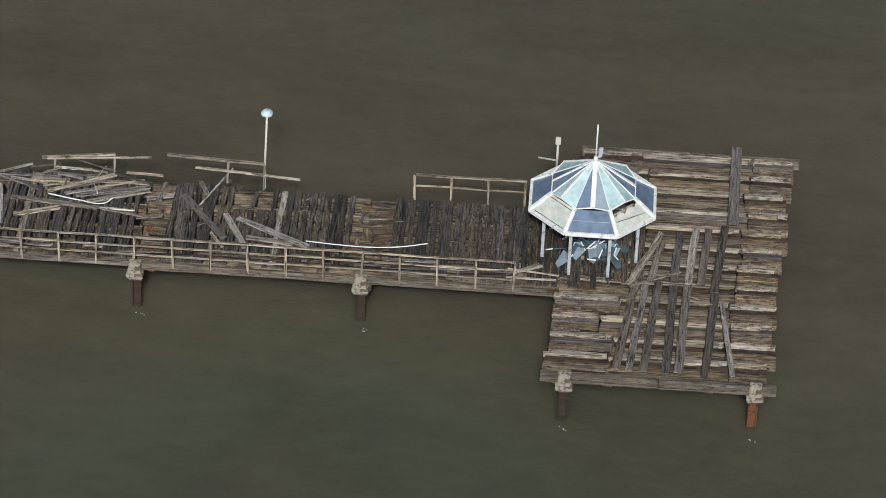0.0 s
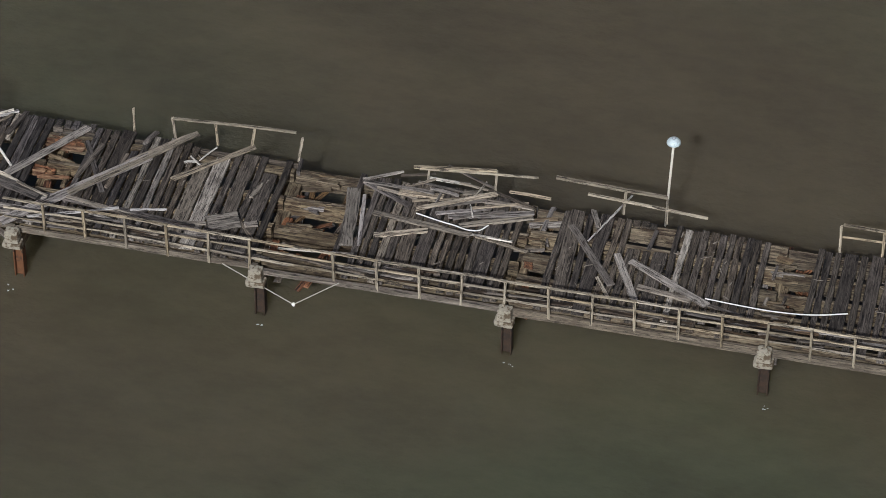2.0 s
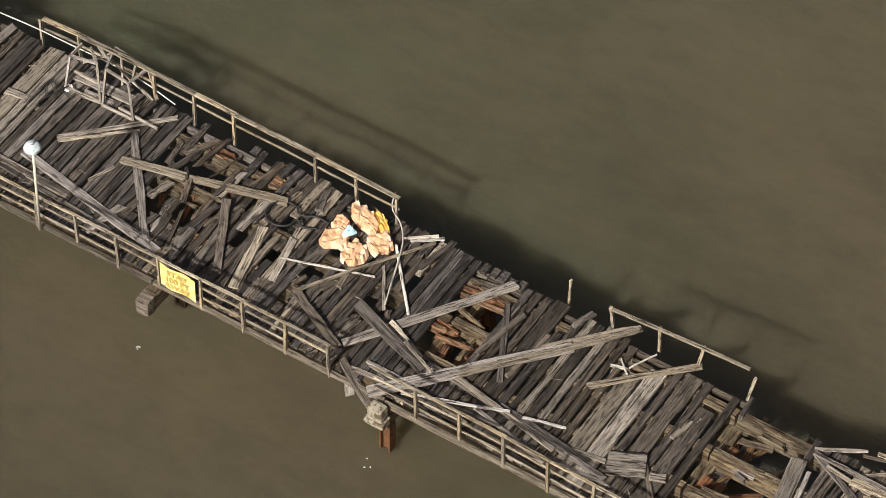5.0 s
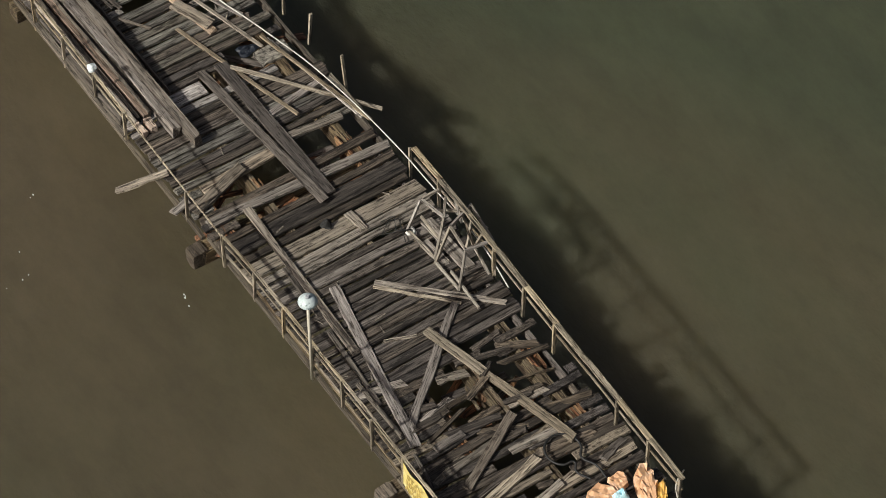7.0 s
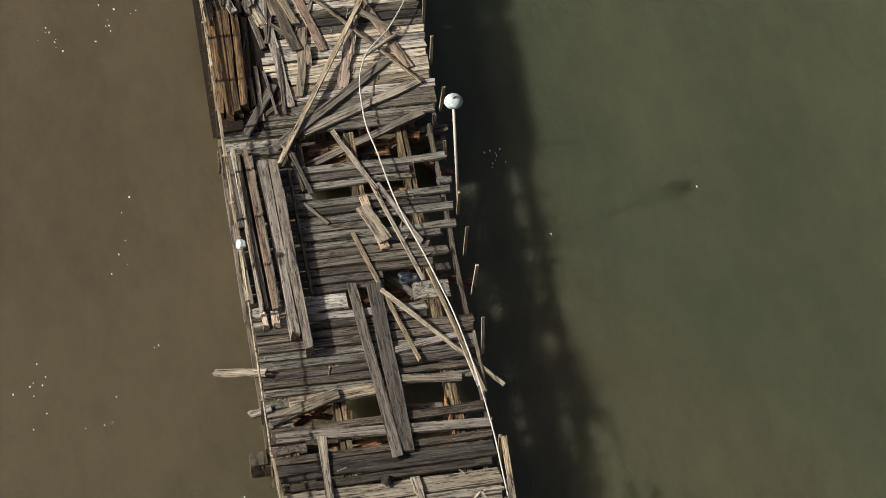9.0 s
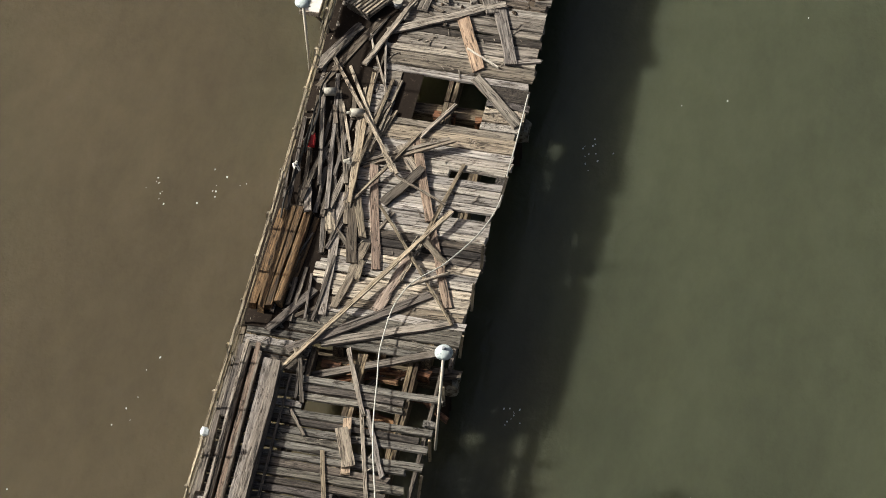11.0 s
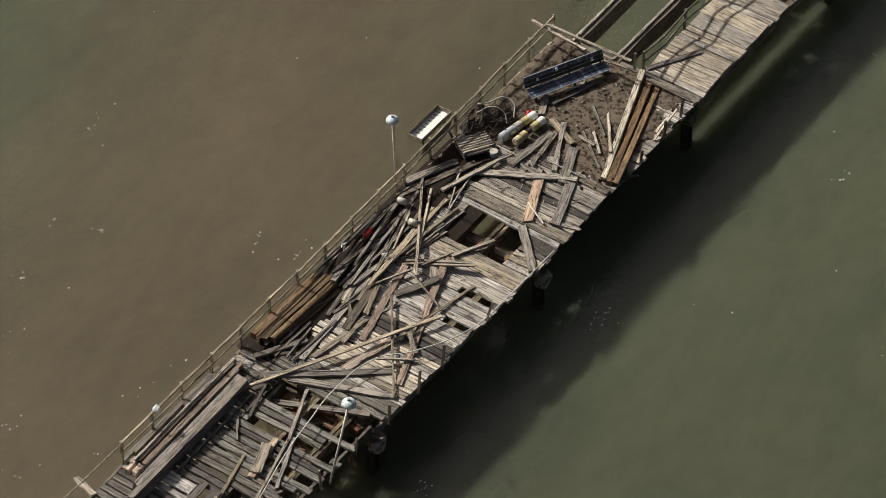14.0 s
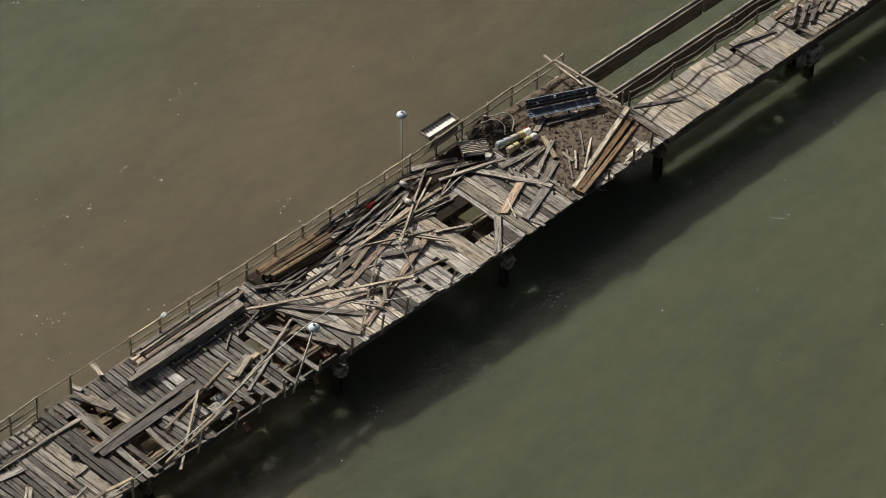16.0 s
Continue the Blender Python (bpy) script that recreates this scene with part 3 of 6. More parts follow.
for a, b, w in (((-13.5, 5.6, 0.58), (-10.5, 5.65, 0.93), 0.12), ((-13.3, 5.65, 0.5), (-9.0, 5.7, 0.86), 0.08), ((-10.55, 5.65, 0), (-10.5, 5.65, 0.95), 0.09), ((-13.0, 5.68, 0), (-12.95, 5.66, 0.55), 0.08)):
    L = (Vector(b) - Vector(a)).length
    part("rail" if abs(a[2] - b[2]) < 0.5 else "post", plank_mesh("rail", L, w, 0.07, RAIL, rng, 0.02, 0.01), pile_rail, Matrix.Translation((12.0, -5.6, 0)) @ along(a, b))


def lone_post(x, y, dx, dy, h):
    me = plank_mesh("railing_post", h + 0.25, 0.085, 0.085, RAIL, rng, 0.04, 0.0, 3)
    ob = tagged(new("railing_post", me), "broken cream railing post standing alone on the deck edge", "post", "lone railing posts")
    ob.matrix_world = along((x, y, -0.25), (x + dx, y + dy, h))


lone_post(-76.2, 1.0, 0.02, 0.0, 0.95)
lone_post(-76.5, 3.4, 0.0, 0.02, 0.9)
lone_post(-23.95, 6.0, 0.0, 0.05, 0.95)
lone_post(-49.0, 6.25, -0.1, 0.15, 1.0)
lone_post(-50.4, 6.25, -0.15, 0.1, 0.9)
lone_post(-46.9, 6.2, -0.3, 0.05, 1.1)
lone_post(-51.9, 6.3, 0.1, 0.02, 0.9)
lone_post(-59.1, 6.4, -0.1, 0.05, 1.0)
lone_post(-61.8, 6.4, -0.2, 0.25, 1.0)
lone_post(-57.6, 6.4, -0.1, 0.05, 0.95)
lone_post(-53.9, 6.3, -0.2, -0.05, 0.5)
lone_post(-55.8, 6.4, 0.05, 0.1, 0.9)
lone_post(-74.0, 6.4, 0.1, 0.1, 0.9)
lone_post(-75.2, 6.35, -0.1, 0.05, 1.0)
lone_post(-72.3, 6.4, 0.2, 0.2, 0.8)


# ---- lamps ----
def lamp(x, y, tx, ty, h, r, label, low=-0.2):
    top = tagged(empty("pier_lamp", x, y, low), label, "lamp")
    base = Vector((x, y, low))
    head = Vector((tx, ty, h))
    rod("pole", (0, 0, 0), head - base, 0.044, POLE, top, 10)
    bm = bmesh.new()
    bmesh.ops.create_uvsphere(bm, u_segments=20, v_segments=12, radius=r)
    for v in bm.verts:
        v.co.z *= 0.75 if v.co.z > 0 else 0.35
    me = bpy.data.meshes.new("shade")
    bm.to_mesh(me)
    bm.free()
    me.materials.append(SHADE)
    for f in me.polygons:
        f.use_smooth = True
    sh = part("shade", me, top, Matrix.Translation(head - base))
    part("cap", cyl_mesh("cap", r * 0.25, r * 0.18, r * 0.3, GREYP), sh, pose(0, 0, r * 0.85), "small grey vent cap")


lamp(-4.4, 5.45, -4.3, 5.6, 3.45, 0.25, "white dome lamp on a thin pole beside broken railing")
lamp(-38.75, -0.1, -38.5, -0.29, 3.75, 0.27, "white dome lamp on a thin pole at the railing")
lamp(-52.3, 6.42, -53.5, 6.45, 2.85, 0.27, "white dome lamp on a leaning pole at the deck edge")
lamp(-65.68, -0.3, -65.7, -0.45, 3.4, 0.25, "white dome lamp on a thin pole outside the railing")
box_post = tagged(empty("utility_post", 7.44, 8.1, -0.1), "short steel post with a small switch box behind the gazebo", "post")
rod("pole", (0, 0, 0), (0, 0, 1.45), 0.05, POLE, box_post)
part("switch_box", box_mesh("switch_box", 0.22, 0.16, 0.3, POLE, 0.02), box_post, pose(0, -0.04, 1.5), "small weathered beige box")
part("arm", box_mesh("arm", 0.75, 0.06, 0.06, DIRTYW, 0.01), box_post, pose(-0.42, 0, 0.55, 0, 12, 8), "pale tilted arm")
bm = bmesh.new()
bmesh.ops.create_icosphere(bm, subdivisions=2, radius=0.13)
for v in bm.verts:
    v.co *= 1 + 0.5 * noise.noise(v.co * 9)
me = bpy.data.meshes.new("torn_rag")
bm.to_mesh(me)
bm.free()
me.materials.append(LAMPW)
tagged(new("torn_rag", me), "small crumpled white rag caught on the railing top", "rag").location = (-50.7, 0.0, 1.12)

# ---- gazebo ----
GX, GY, GR, EAVE, RISE = 8.97, 2.6, 2.66, 2.35, 1.85
gazebo = tagged(empty("gazebo", GX, GY, 0.05), "white octagonal gazebo with a glass panel roof, some panels broken", "gazebo")
corner = [Vector((GR * math.cos(radians(22.5 + 45 * i)), GR * math.sin(radians(22.5 + 45 * i)), EAVE)) for i in range(8)]
apex = Vector((0, 0, EAVE + RISE))


def slab(name, pts, thick, material, parent, label=""):
    n = (pts[1] - pts[0]).cross(pts[2] - pts[0]).normalized() * thick
    verts = [tuple(p) for p in pts] + [tuple(p - n) for p in pts]
    k = len(pts)
    faces = [tuple(range(k)), tuple(range(2 * k - 1, k - 1, -1))] + [(i, i + k, (i + 1) % k + k, (i + 1) % k) for i in range(k)]
    return part(name, mesh_of(name, verts, faces, material), parent, None, label)


def bar(name, a, b, w, h, material, parent):
    return part(name, box_mesh(name, (b - a).length, w, h, material, 0.01), parent, along(a, b))


roof = empty("roof")
roof.parent = gazebo
# faces run anticlockwise; the even ones carry raised gables of pale glass, the odd ones dark glass
for i in range(8):
    a, b = corner[i], corner[(i + 1) % 8]
    mid, s, gable = (a + b) / 2, 0.67, i % 2 == 0
    a2, b2 = a.lerp(apex, 1 - s), b.lerp(apex, 1 - s)
    m2 = mid.lerp(apex, 0.95 - s if gable else 1 - s) + Vector((0, 0, 0.3 if gable else 0.1))
    q = lambda r, t: a.lerp(b, r).lerp(a2.lerp(b2, r), t)
    if i == 6:
        # broken panel: the upper edge torn away in jags, a tan strip of its backing left hanging
        torn = ((0.0, 0.86), (0.14, 0.7), (0.3, 0.82), (0.44, 0.66), (0.6, 0.84), (0.8, 0.74), (1.0, 0.93))
        for (r0, t0), (r1, t1) in zip(torn, torn[1:]):
            slab("lower_panel", [q(r0, 0), q(r1, 0), q(r1, t1), q(r0, t0)], 0.02, GLASS_C, roof, "broken cream panel")
        drop = Vector((0, 0, -0.12))
        slab("torn_backing", [q(0.05, 0.55) + drop, q(0.95, 0.6) + drop, q(0.9, 0.98) + drop, q(0.1, 0.92) + drop], 0.02, TAN, roof, "torn tan backing board")
        bar("glazing_bar", q(0.1, 0.5) + Vector((0, 0, 0.02)), q(0.92, 0.34) + Vector((0, 0, 0.02)), 0.04, 0.03, TAN, roof)
    elif i == 4:
        slab("lower_panel", [a, b, b2, a2], 0.02, GLASS_C, roof, "cream panel")
        for t in (0.1, 0.88):
            bar("glazing_bar", q(0.08, t) + Vector((0, 0, 0.02)), q(0.92, t) + Vector((0, 0, 0.02)), 0.035, 0.03, TAN, roof)
    elif i in (0, 2):
        # lower panel gone, only its dark lining is left along one side
        slab("lower_panel", [q(0.0, 0.0), q(0.28, 0.0), q(0.2, 1.0), q(0.0, 1.0)], 0.02, GLASS_B, roof, "remains of a cracked panel")
    else:
        slab("lower_panel", [a, b, b2, a2], 0.02, GLASS_D, roof, "slate blue glass panel")
        if i == 5:
            bar("glazing_bar", q(0.06, 0.55), q(0.94, 0.55), 0.03, 0.03, GLASS_B, roof)
    u = Vector((0, 0, 0.03))
    pane = GLASS_L if gable else GLASS_D
    slab("upper_panel", [a2 + u, m2 + u, apex + u], 0.02, pane, roof, "pale aqua glass gable panel" if gable else "slate blue glass roof panel")
    slab("upper_panel", [m2 + u, b2 + u, apex + u], 0.02, GLASS_B if i == 5 else pane, roof, "pale aqua glass gable panel" if gable else "slate blue glass roof panel")
    if gable:
        slab("gable_end", [a2 + u, b2 + u, m2 + u], 0.02, GLASS_B, roof, "small grey gable pane")
    wide_rib = {5: 0.19, 7: 0.13, 3: 0.08, 1: 0.1, 4: 0.1}.get(i, 0.055)
    bar("mid_rib", m2 + Vector((0, 0, 0.06)), apex + Vector((0, 0, 0.06)), wide_rib, 0.06, WHITE, roof)
    bar("hip_rib", a + Vector((0, 0, 0.05)), a2 + Vector((0, 0, 0.05)), 0.15 if i in (4, 5, 6, 7) else 0.08, 0.1, WHITE, roof)
    bar("valley_bar", a2 + Vector((0, 0, 0.045)), apex + Vector((0, 0, 0.045)), 0.035, 0.04, LAMPW, roof)
    bar("purlin", a2 + Vector((0, 0, 0.03)), m2 + Vector((0, 0, 0.03)), 0.045, 0.05, WHITE, roof)
    bar("purlin", m2 + Vector((0, 0, 0.03)), b2 + Vector((0, 0, 0.03)), 0.045, 0.05, WHITE, roof)
    bar("eave_beam", a, b, 0.12, 0.16, WHITE, roof)
    lx, ly = 2.02 * math.cos(radians(22.5 + 45 * i)), 2.02 * math.sin(radians(22.5 + 45 * i))
    part("leg", box_mesh("leg", 0.13, 0.13, 2.45, LEGW, 0.015), gazebo, pose(lx, ly, 1.2))
flap = apex + Vector((0.08, 0.1, 0.05))
slab("lifted_flap", [flap, flap + Vector((0.16, 0.05, 0.05)), flap + Vector((0.2, 0.2, 0.4)), flap + Vector((0.04, 0.15, 0.42))], 0.02, GREYP, roof, "bent grey flashing sticking up")
part("hub", cyl_mesh("hub", 0.13, 0.06, 0.25, WHITE), roof, pose(0, 0, EAVE + RISE + 0.1))
part("finial_pole", cyl_mesh("finial_pole", 0.035, 0.03, 1.6, WHITE, 8), roof, pose(0, 0, EAVE + RISE + 0.9))
grng = random.Random(12)
for k in range(22):
    ang = grng.uniform(0, 360)
    cx, cy = GX + grng.uniform(-1.3, 1.4), GY + grng.uniform(-1.5, 0.6)
    pts = []
    for j in range(5):
        th = radians(72 * j + grng.uniform(-20, 20))
        pts.append(Vector((grng.uniform(0.25, 0.55) * math.cos(th), grng.uniform(0.2, 0.5) * math.sin(th), 0)))
    ob = tagged(empty("fallen_roof_panel", cx, cy, 0.08), "broken blue-grey glass panel fallen on the gazebo floor", "glass panel", "fallen roof panels")
    ob.rotation_euler = (radians(grng.uniform(20, 65)), radians(grng.uniform(-20, 20)), radians(ang))
    ob.location.z = 0.45
    slab("shard", pts, 0.02, (GLASS_G, GLASS_G, GLASS_D, GLASS_B)[k % 4], ob)
    bar("frame_strip", pts[0], pts[1], 0.05, 0.05, WHITE, ob)

# ---- things along the deck ----
def crumpled(name, rx, ry, h, material, seed, label, category, loc):
    """A crumpled sheet: a disc with deep folds and a lobed rim."""
    r = random.Random(seed)
    bm = bmesh.new()
    bmesh.ops.create_grid(bm, x_segments=22, y_segments=22, size=1)
    ph = r.uniform(0, 6)
    for v in list(bm.verts):
        d, th = v.co.length, math.atan2(v.co.y, v.co.x)
        rim = 0.8 + 0.16 * math.sin(3 * th + ph) + 0.1 * noise.noise(Vector((math.cos(th) * 2, math.sin(th) * 2, seed)))
        if d > rim:
            v.co *= rim / d
        z = noise.noise(Vector((v.co.x * 2.2, v.co.y * 2.2, seed * 3.1))) + 0.5 * abs(noise.noise(Vector((v.co.x * 5, v.co.y * 5, seed))))
        v.co = Vector((v.co.x * rx, v.co.y * ry, h * (0.45 + 0.7 * z) * max(0.15, 1 - (d / rim) ** 4)))
    me = bpy.data.meshes.new(name)
    bm.to_mesh(me)
    bm.free()
    me.materials.append(material)
    ob = tagged(new(name, me), label, category)
    ob.location = loc
    ob.rotation_euler.z = ph
    so = ob.modifiers.new("thickness", "SOLIDIFY")
    so.thickness = 0.015
    return ob


def torn_bag(x, y, rx, ry, turn, h, material, seed, label):
    """A stiff torn bag: hard uneven facets inside a jagged outline, with long pleats."""
    r = random.Random(seed)
    n = 9
    jag = [r.uniform(0.78, 1.12) for _ in range(12)]
    verts, faces = [], []
    for j in range(n):
        for i in range(n):
            u, v = 2 * i / (n - 1) - 1 + r.uniform(-0.08, 0.08), 2 * j / (n - 1) - 1 + r.uniform(-0.08, 0.08)
            d, th = max(math.hypot(u, v), 1e-6), math.atan2(v, u) % (2 * math.pi)
            rim = jag[int(th / (2 * math.pi) * 12) % 12]
            k = rim / d if d > rim else 1.0
            pleat = 0.3 * abs(((u * 2.1 + 0.5 * v + 0.4 * seed) % 1.0) - 0.5) * 2
            z = 0.45 + pleat + 0.16 * r.random() if d < rim else 0.02
            verts.append((rx * u * k, ry * v * k, h * z))
    for j in range(n - 1):
        for i in range(n - 1):
            a = j * n + i
            faces.append((a, a + 1, a + n + 1, a + n))
    ob = tagged(new("torn_bag", mesh_of("torn_bag", verts, faces, material)), label, "bag", "torn orange bags")
    ob.matrix_world = pose(x, y, 0.04, 0, 0, turn)
    ob.modifiers.new("thickness", "SOLIDIFY").thickness = 0.012


for x, y, rx, ry, turn, h, mat, seed in ((-31.0, 4.2, 0.5, 0.42, 20, 0.3, PEACH, 1), (-30.2, 4.05, 0.5, 0.42, 100, 0.28, PEACH, 2), (-31.2, 4.8, 0.3, 0.27, 0, 0.28, PEACH, 3),
                                         (-30.75, 5.35, 0.75, 0.34, 150, 0.34, PEACH, 4), (-29.8, 4.8, 0.52, 0.4, 130, 0.28, PEACH, 5)):
    torn_bag(x, y, rx, ry, turn, h, mat, seed, "torn peach-orange bag with hard creases on the deck")
torn_bag(-30.15, 5.45, 0.6, 0.17, 140, 0.26, AMBER, 6, "narrow amber strip of a torn bag")
crumpled("plastic_bag", 0.2, 0.27, 0.35, CYAN, 9, "crumpled pale blue plastic bag on orange bags", "bag", (-30.75, 4.55, 0.22))
ring = [(-32.85 + 0.52 * math.cos(a * math.pi / 5), 4.15 + 0.5 * math.sin(a * math.pi / 5), 0.1 + 0.01 * a) for a in range(1, 11)]
tube("black_hose", [(-31.5, 4.62, 0.1), (-31.95, 4.62, 0.12)] + ring + [(-32.1, 4.05, 0.14), (-31.7, 4.25, 0.1)], 0.034, BLACK, "black rubber hose looped on the deck", "hose")
tube("white_pipe", [(-2.3, 1.42, 0.3), (-1.0, 1.42, 0.22), (0.2, 1.42, 0.2), (1.4, 1.5, 0.25), (2.55, 1.72, 0.35)], 0.024, WHITE, "long thin white bent pipe lying over missing planks", "pipe")
tube("white_conduit", [(-66.2, 6.56, 0.12), (-63.2, 6.55, 0.2), (-60.9, 6.42, 0.3), (-58.85, 5.45, 0.35), (-57.6, 4.45, 0.35), (-55.6, 4.15, 0.3), (-53.9, 4.35, 0.35), (-52.1, 4.62, 0.35), (-49.7, 5.2, 0.42), (-47.5, 5.65, 0.5), (-44.15, 6.0, 0.5), (-42.2, 6.05, 0.5), (-39.6, 6.1, 0.4), (-38.1, 5.95, 0.25)], 0.022, CONDW, "long white flexible conduit curving over the deck", "conduit")
tube("white_conduit", [(-12.9, 3.45, 0.35), (-11.6, 3.2, 0.3), (-10.6, 3.1, 0.3), (-10.3, 3.4, 0.35)], 0.026, WHITE, "bent white conduit on a heap of boards", "conduit")
tube("hanging_rope", [(-18.9, -0.28, -0.05), (-16.38, -0.3, -1.4), (-14.75, -0.28, -0.1)], 0.018, DIRTYW, "pale rope hanging in a loop below the deck edge", "rope", True)
tube("bent_cable", [(-30.1, 6.1, 1.0), (-30.03, 5.82, 0.6), (-29.61, 5.6, 0.4), (-29.26, 5.22, 0.3), (-28.95, 4.53, 0.2), (-28.77, 4.0, 0.1)], 0.024, DIRTYW, "bent pale cable dropping from the railing end", "cable")

bm = bmesh.new()
bmesh.ops.create_icosphere(bm, subdivisions=2, radius=0.07)
for v in bm.verts:
    v.co *= 1 + 0.3 * noise.noise(v.co * 20)
me = bpy.data.meshes.new("rope_knot")
bm.to_mesh(me)
bm.free()
me.materials.append(WHITE)
tagged(new("rope_knot", me), "pale knot at the bottom of a hanging rope", "knot").location = (-16.38, -0.3, -1.4)

sign = tagged(empty("warning_sign", -33.7, -0.03, 0.55), "hand-painted yellow warning sign tied to the railing", "sign")
bm = bmesh.new()
bmesh.ops.create_grid(bm, x_segments=12, y_segments=8, size=0.5)
for v in bm.verts:
    v.co = Vector((v.co.x * 1.3, 0.03 * math.sin(v.co.x * 9), v.co.y * 0.95))
me = bpy.data.meshes.new("banner")
bm.to_mesh(me)
bm.free()
me.materials.append(YELLOW)
part("banner", me, sign).modifiers.new("thickness", "SOLIDIFY").thickness = 0.012
for row, words in enumerate(("STAY", "100 FT", "AWAY")):
    cu = bpy.data.curves.new("lettering", "FONT")
    cu.body, cu.size, cu.extrude = words, 0.3, 0.004
    cu.align_x, cu.align_y = "CENTER", "CENTER"
    cu.offset = 0.006
    tmp = bpy.data.objects.new("lettering", cu)
    me = bpy.data.meshes.new_from_object(tmp)
    bpy.data.objects.remove(tmp)
    me.materials.append(SIGNTX)
    part("lettering", me, sign, pose(0, -0.05, 0.28 - 0.28 * row, 90, rng.uniform(-2, 2), 0), "faded hand-painted words")

def cage(label, sticks):
    """An open frame of pale grey sticks."""
    first = Vector(sticks[0][0])
    top = tagged(empty("trap_frame", first.x, first.y, 0), label, "frame", "open wooden frames")
    for p, q in sticks:
        p, q = Vector(p), Vector(q)
        part("stick", plank_mesh("stick", (q - p).length + 0.06, 0.085, 0.085, LANDW, rng, 0.02, 0.0, 3), top, Matrix.Translation((-first.x, -first.y, 0)) @ along(p, q))


cage("grey wooden open frame standing askew by the railing", (((-41.59, 5.34, 0.90), (-41.43, 4.79, 0.08)), ((-41.59, 5.34, 0.90), (-40.71, 5.52, 0.90)), ((-41.43, 4.79, 0.08), (-40.17, 4.87, 0.08)), ((-40.71, 5.52, 0.90), (-40.17, 4.87, 0.08)), ((-41.23, 5.92, 0.95), (-40.71, 5.52, 0.90)), ((-41.32, 5.17, 0.50), (-40.45, 5.16, 0.50)), ((-41.60, 5.93, 0.90), (-41.59, 5.34, 0.90))))
cage("pale grey wooden open frame tipped against the railing", (((-40.34, 5.49, 0.90), (-40.03, 4.80, 0.08)), ((-40.34, 5.49, 0.90), (-39.42, 5.38, 0.90)), ((-39.42, 5.38, 0.90), (-38.90, 4.84, 0.08)), ((-39.42, 5.38, 0.90), (-39.27, 6.21, 0.90)), ((-39.27, 6.21, 0.90), (-38.81, 5.96, 0.08)), ((-40.03, 4.80, 0.08), (-38.93, 4.82, 0.08)), ((-40.65, 6.39, 0.90), (-39.27, 6.21, 0.90)), ((-40.65, 6.39, 0.90), (-40.34, 5.49, 0.90)), ((-40.25, 6.17, 0.90), (-40.07, 5.89, 0.08)), ((-39.52, 4.99, 0.08), (-38.06, 4.92, 0.08))))
cage("loose grey frame sticks tangled by the railing", (((-40.78, 6.16, 0.60), (-39.63, 5.82, 0.50)), ((-39.63, 5.82, 0.50), (-38.89, 5.81, 0.10)), ((-41.21, 5.49, 0.70), (-40.59, 6.32, 0.75)), ((-39.83, 6.39, 0.80), (-39.63, 5.82, 0.50)), ((-41.15, 6.18, 0.80), (-40.43, 5.93, 0.70))))

tube("tangled_wire", [(-42.1, 4.3, 0.08), (-42.0, 4.7, 0.2), (-41.6, 4.5, 0.08), (-41.3, 4.8, 0.25), (-41.7, 4.1, 0.08), (-42.0, 4.5, 0.1), (-41.9, 4.8, 0.1), (-41.1, 4.5, 0.1)], 0.016, BLACK, "tangled black wire beside tipped frames", "wire", True)
crumpled("rag", 0.18, 0.18, 0.2, WHITE, 17, "small crumpled white rag by tipped frames", "rag", (-41.35, 4.85, 0.05))

crumpled("dark_sheet", 0.42, 0.26, 0.1, NAVY, 51, "dark blue plastic sheet sunk in a gap of the deck", "sheet", (-49.75, 4.6, -0.12))
crumpled("black_rubber_scrap", 0.22, 0.2, 0.25, BLACK, 52, "black rubber scrap lying on the planks", "rubber scrap", (-42.9, 3.0, 0.02))
# bench
A, B = Vector((-72.55, 0.7)), Vector((-75.8, 2.3))
ang = math.degrees(math.atan2(B.y - A.y, B.x - A.x))
bench = tagged(empty("park_bench", (A.x + B.x) / 2 - 0.1, (A.y + B.y) / 2 + 0.15, 0.05), "long dark blue slatted bench standing on soil-strewn deck", "bench")
bench.rotation_euler.z = radians(ang + 180)
bench.scale = (1.0, 0.92, 0.78)
for k, (y, w) in enumerate(((0.04, 0.17), (0.225, 0.17), (0.44, 0.2))):
    part("seat_slat", box_mesh("seat_slat", 3.55, w, 0.06, BLUEP), bench, pose(0, y, 0.42, -6 if k == 2 else 3))
# the two lower slats are added near-black to paint the shadowed gap above the seat
for y, z, w, mat in ((-0.19, 0.98, 0.2, BLUEP), (-0.14, 0.78, 0.17, NAVY), (-0.09, 0.59, 0.17, NAVY)):
    part("back_slat", box_mesh("back_slat", 3.55, 0.06, w, mat), bench, pose(0, y, z, 15))
for sx in (-1.6, -0.2, 1.55):
    leg = part("leg_frame", box_mesh("leg_frame", 0.08, 0.5, 0.06, BLACK), bench, pose(sx, 0.25, 0.36), "dark iron leg frame")
    for dy in (-0.2, 0.2):
        part("foot", box_mesh("foot", 0.07, 0.07, 0.36, BLACK), leg, pose(0, dy, -0.18))
    part("back_support", box_mesh("back_support", 0.06, 0.05, 0.66, BLACK), bench, pose(sx, -0.08, 0.7, 15), "dark iron back support")
for sx, z in ((-1.25, 0.8), (0.35, 1.0), (1.2, 0.8)):
    part("bracket", box_mesh("bracket", 0.1, 0.06, 0.16, LAMPW, 0.02), bench, pose(sx, -0.1, z, 15), "pale grey bracket")
part("top_edge", box_mesh("top_edge", 3.55, 0.04, 0.03, GREYP), bench, pose(0, -0.215, 1.09, 15), "pale worn top edge")
part("front_edge", box_mesh("front_edge", 3.55, 0.04, 0.04, GREYP), bench, pose(0, 0.56, 0.43), "pale worn front edge")

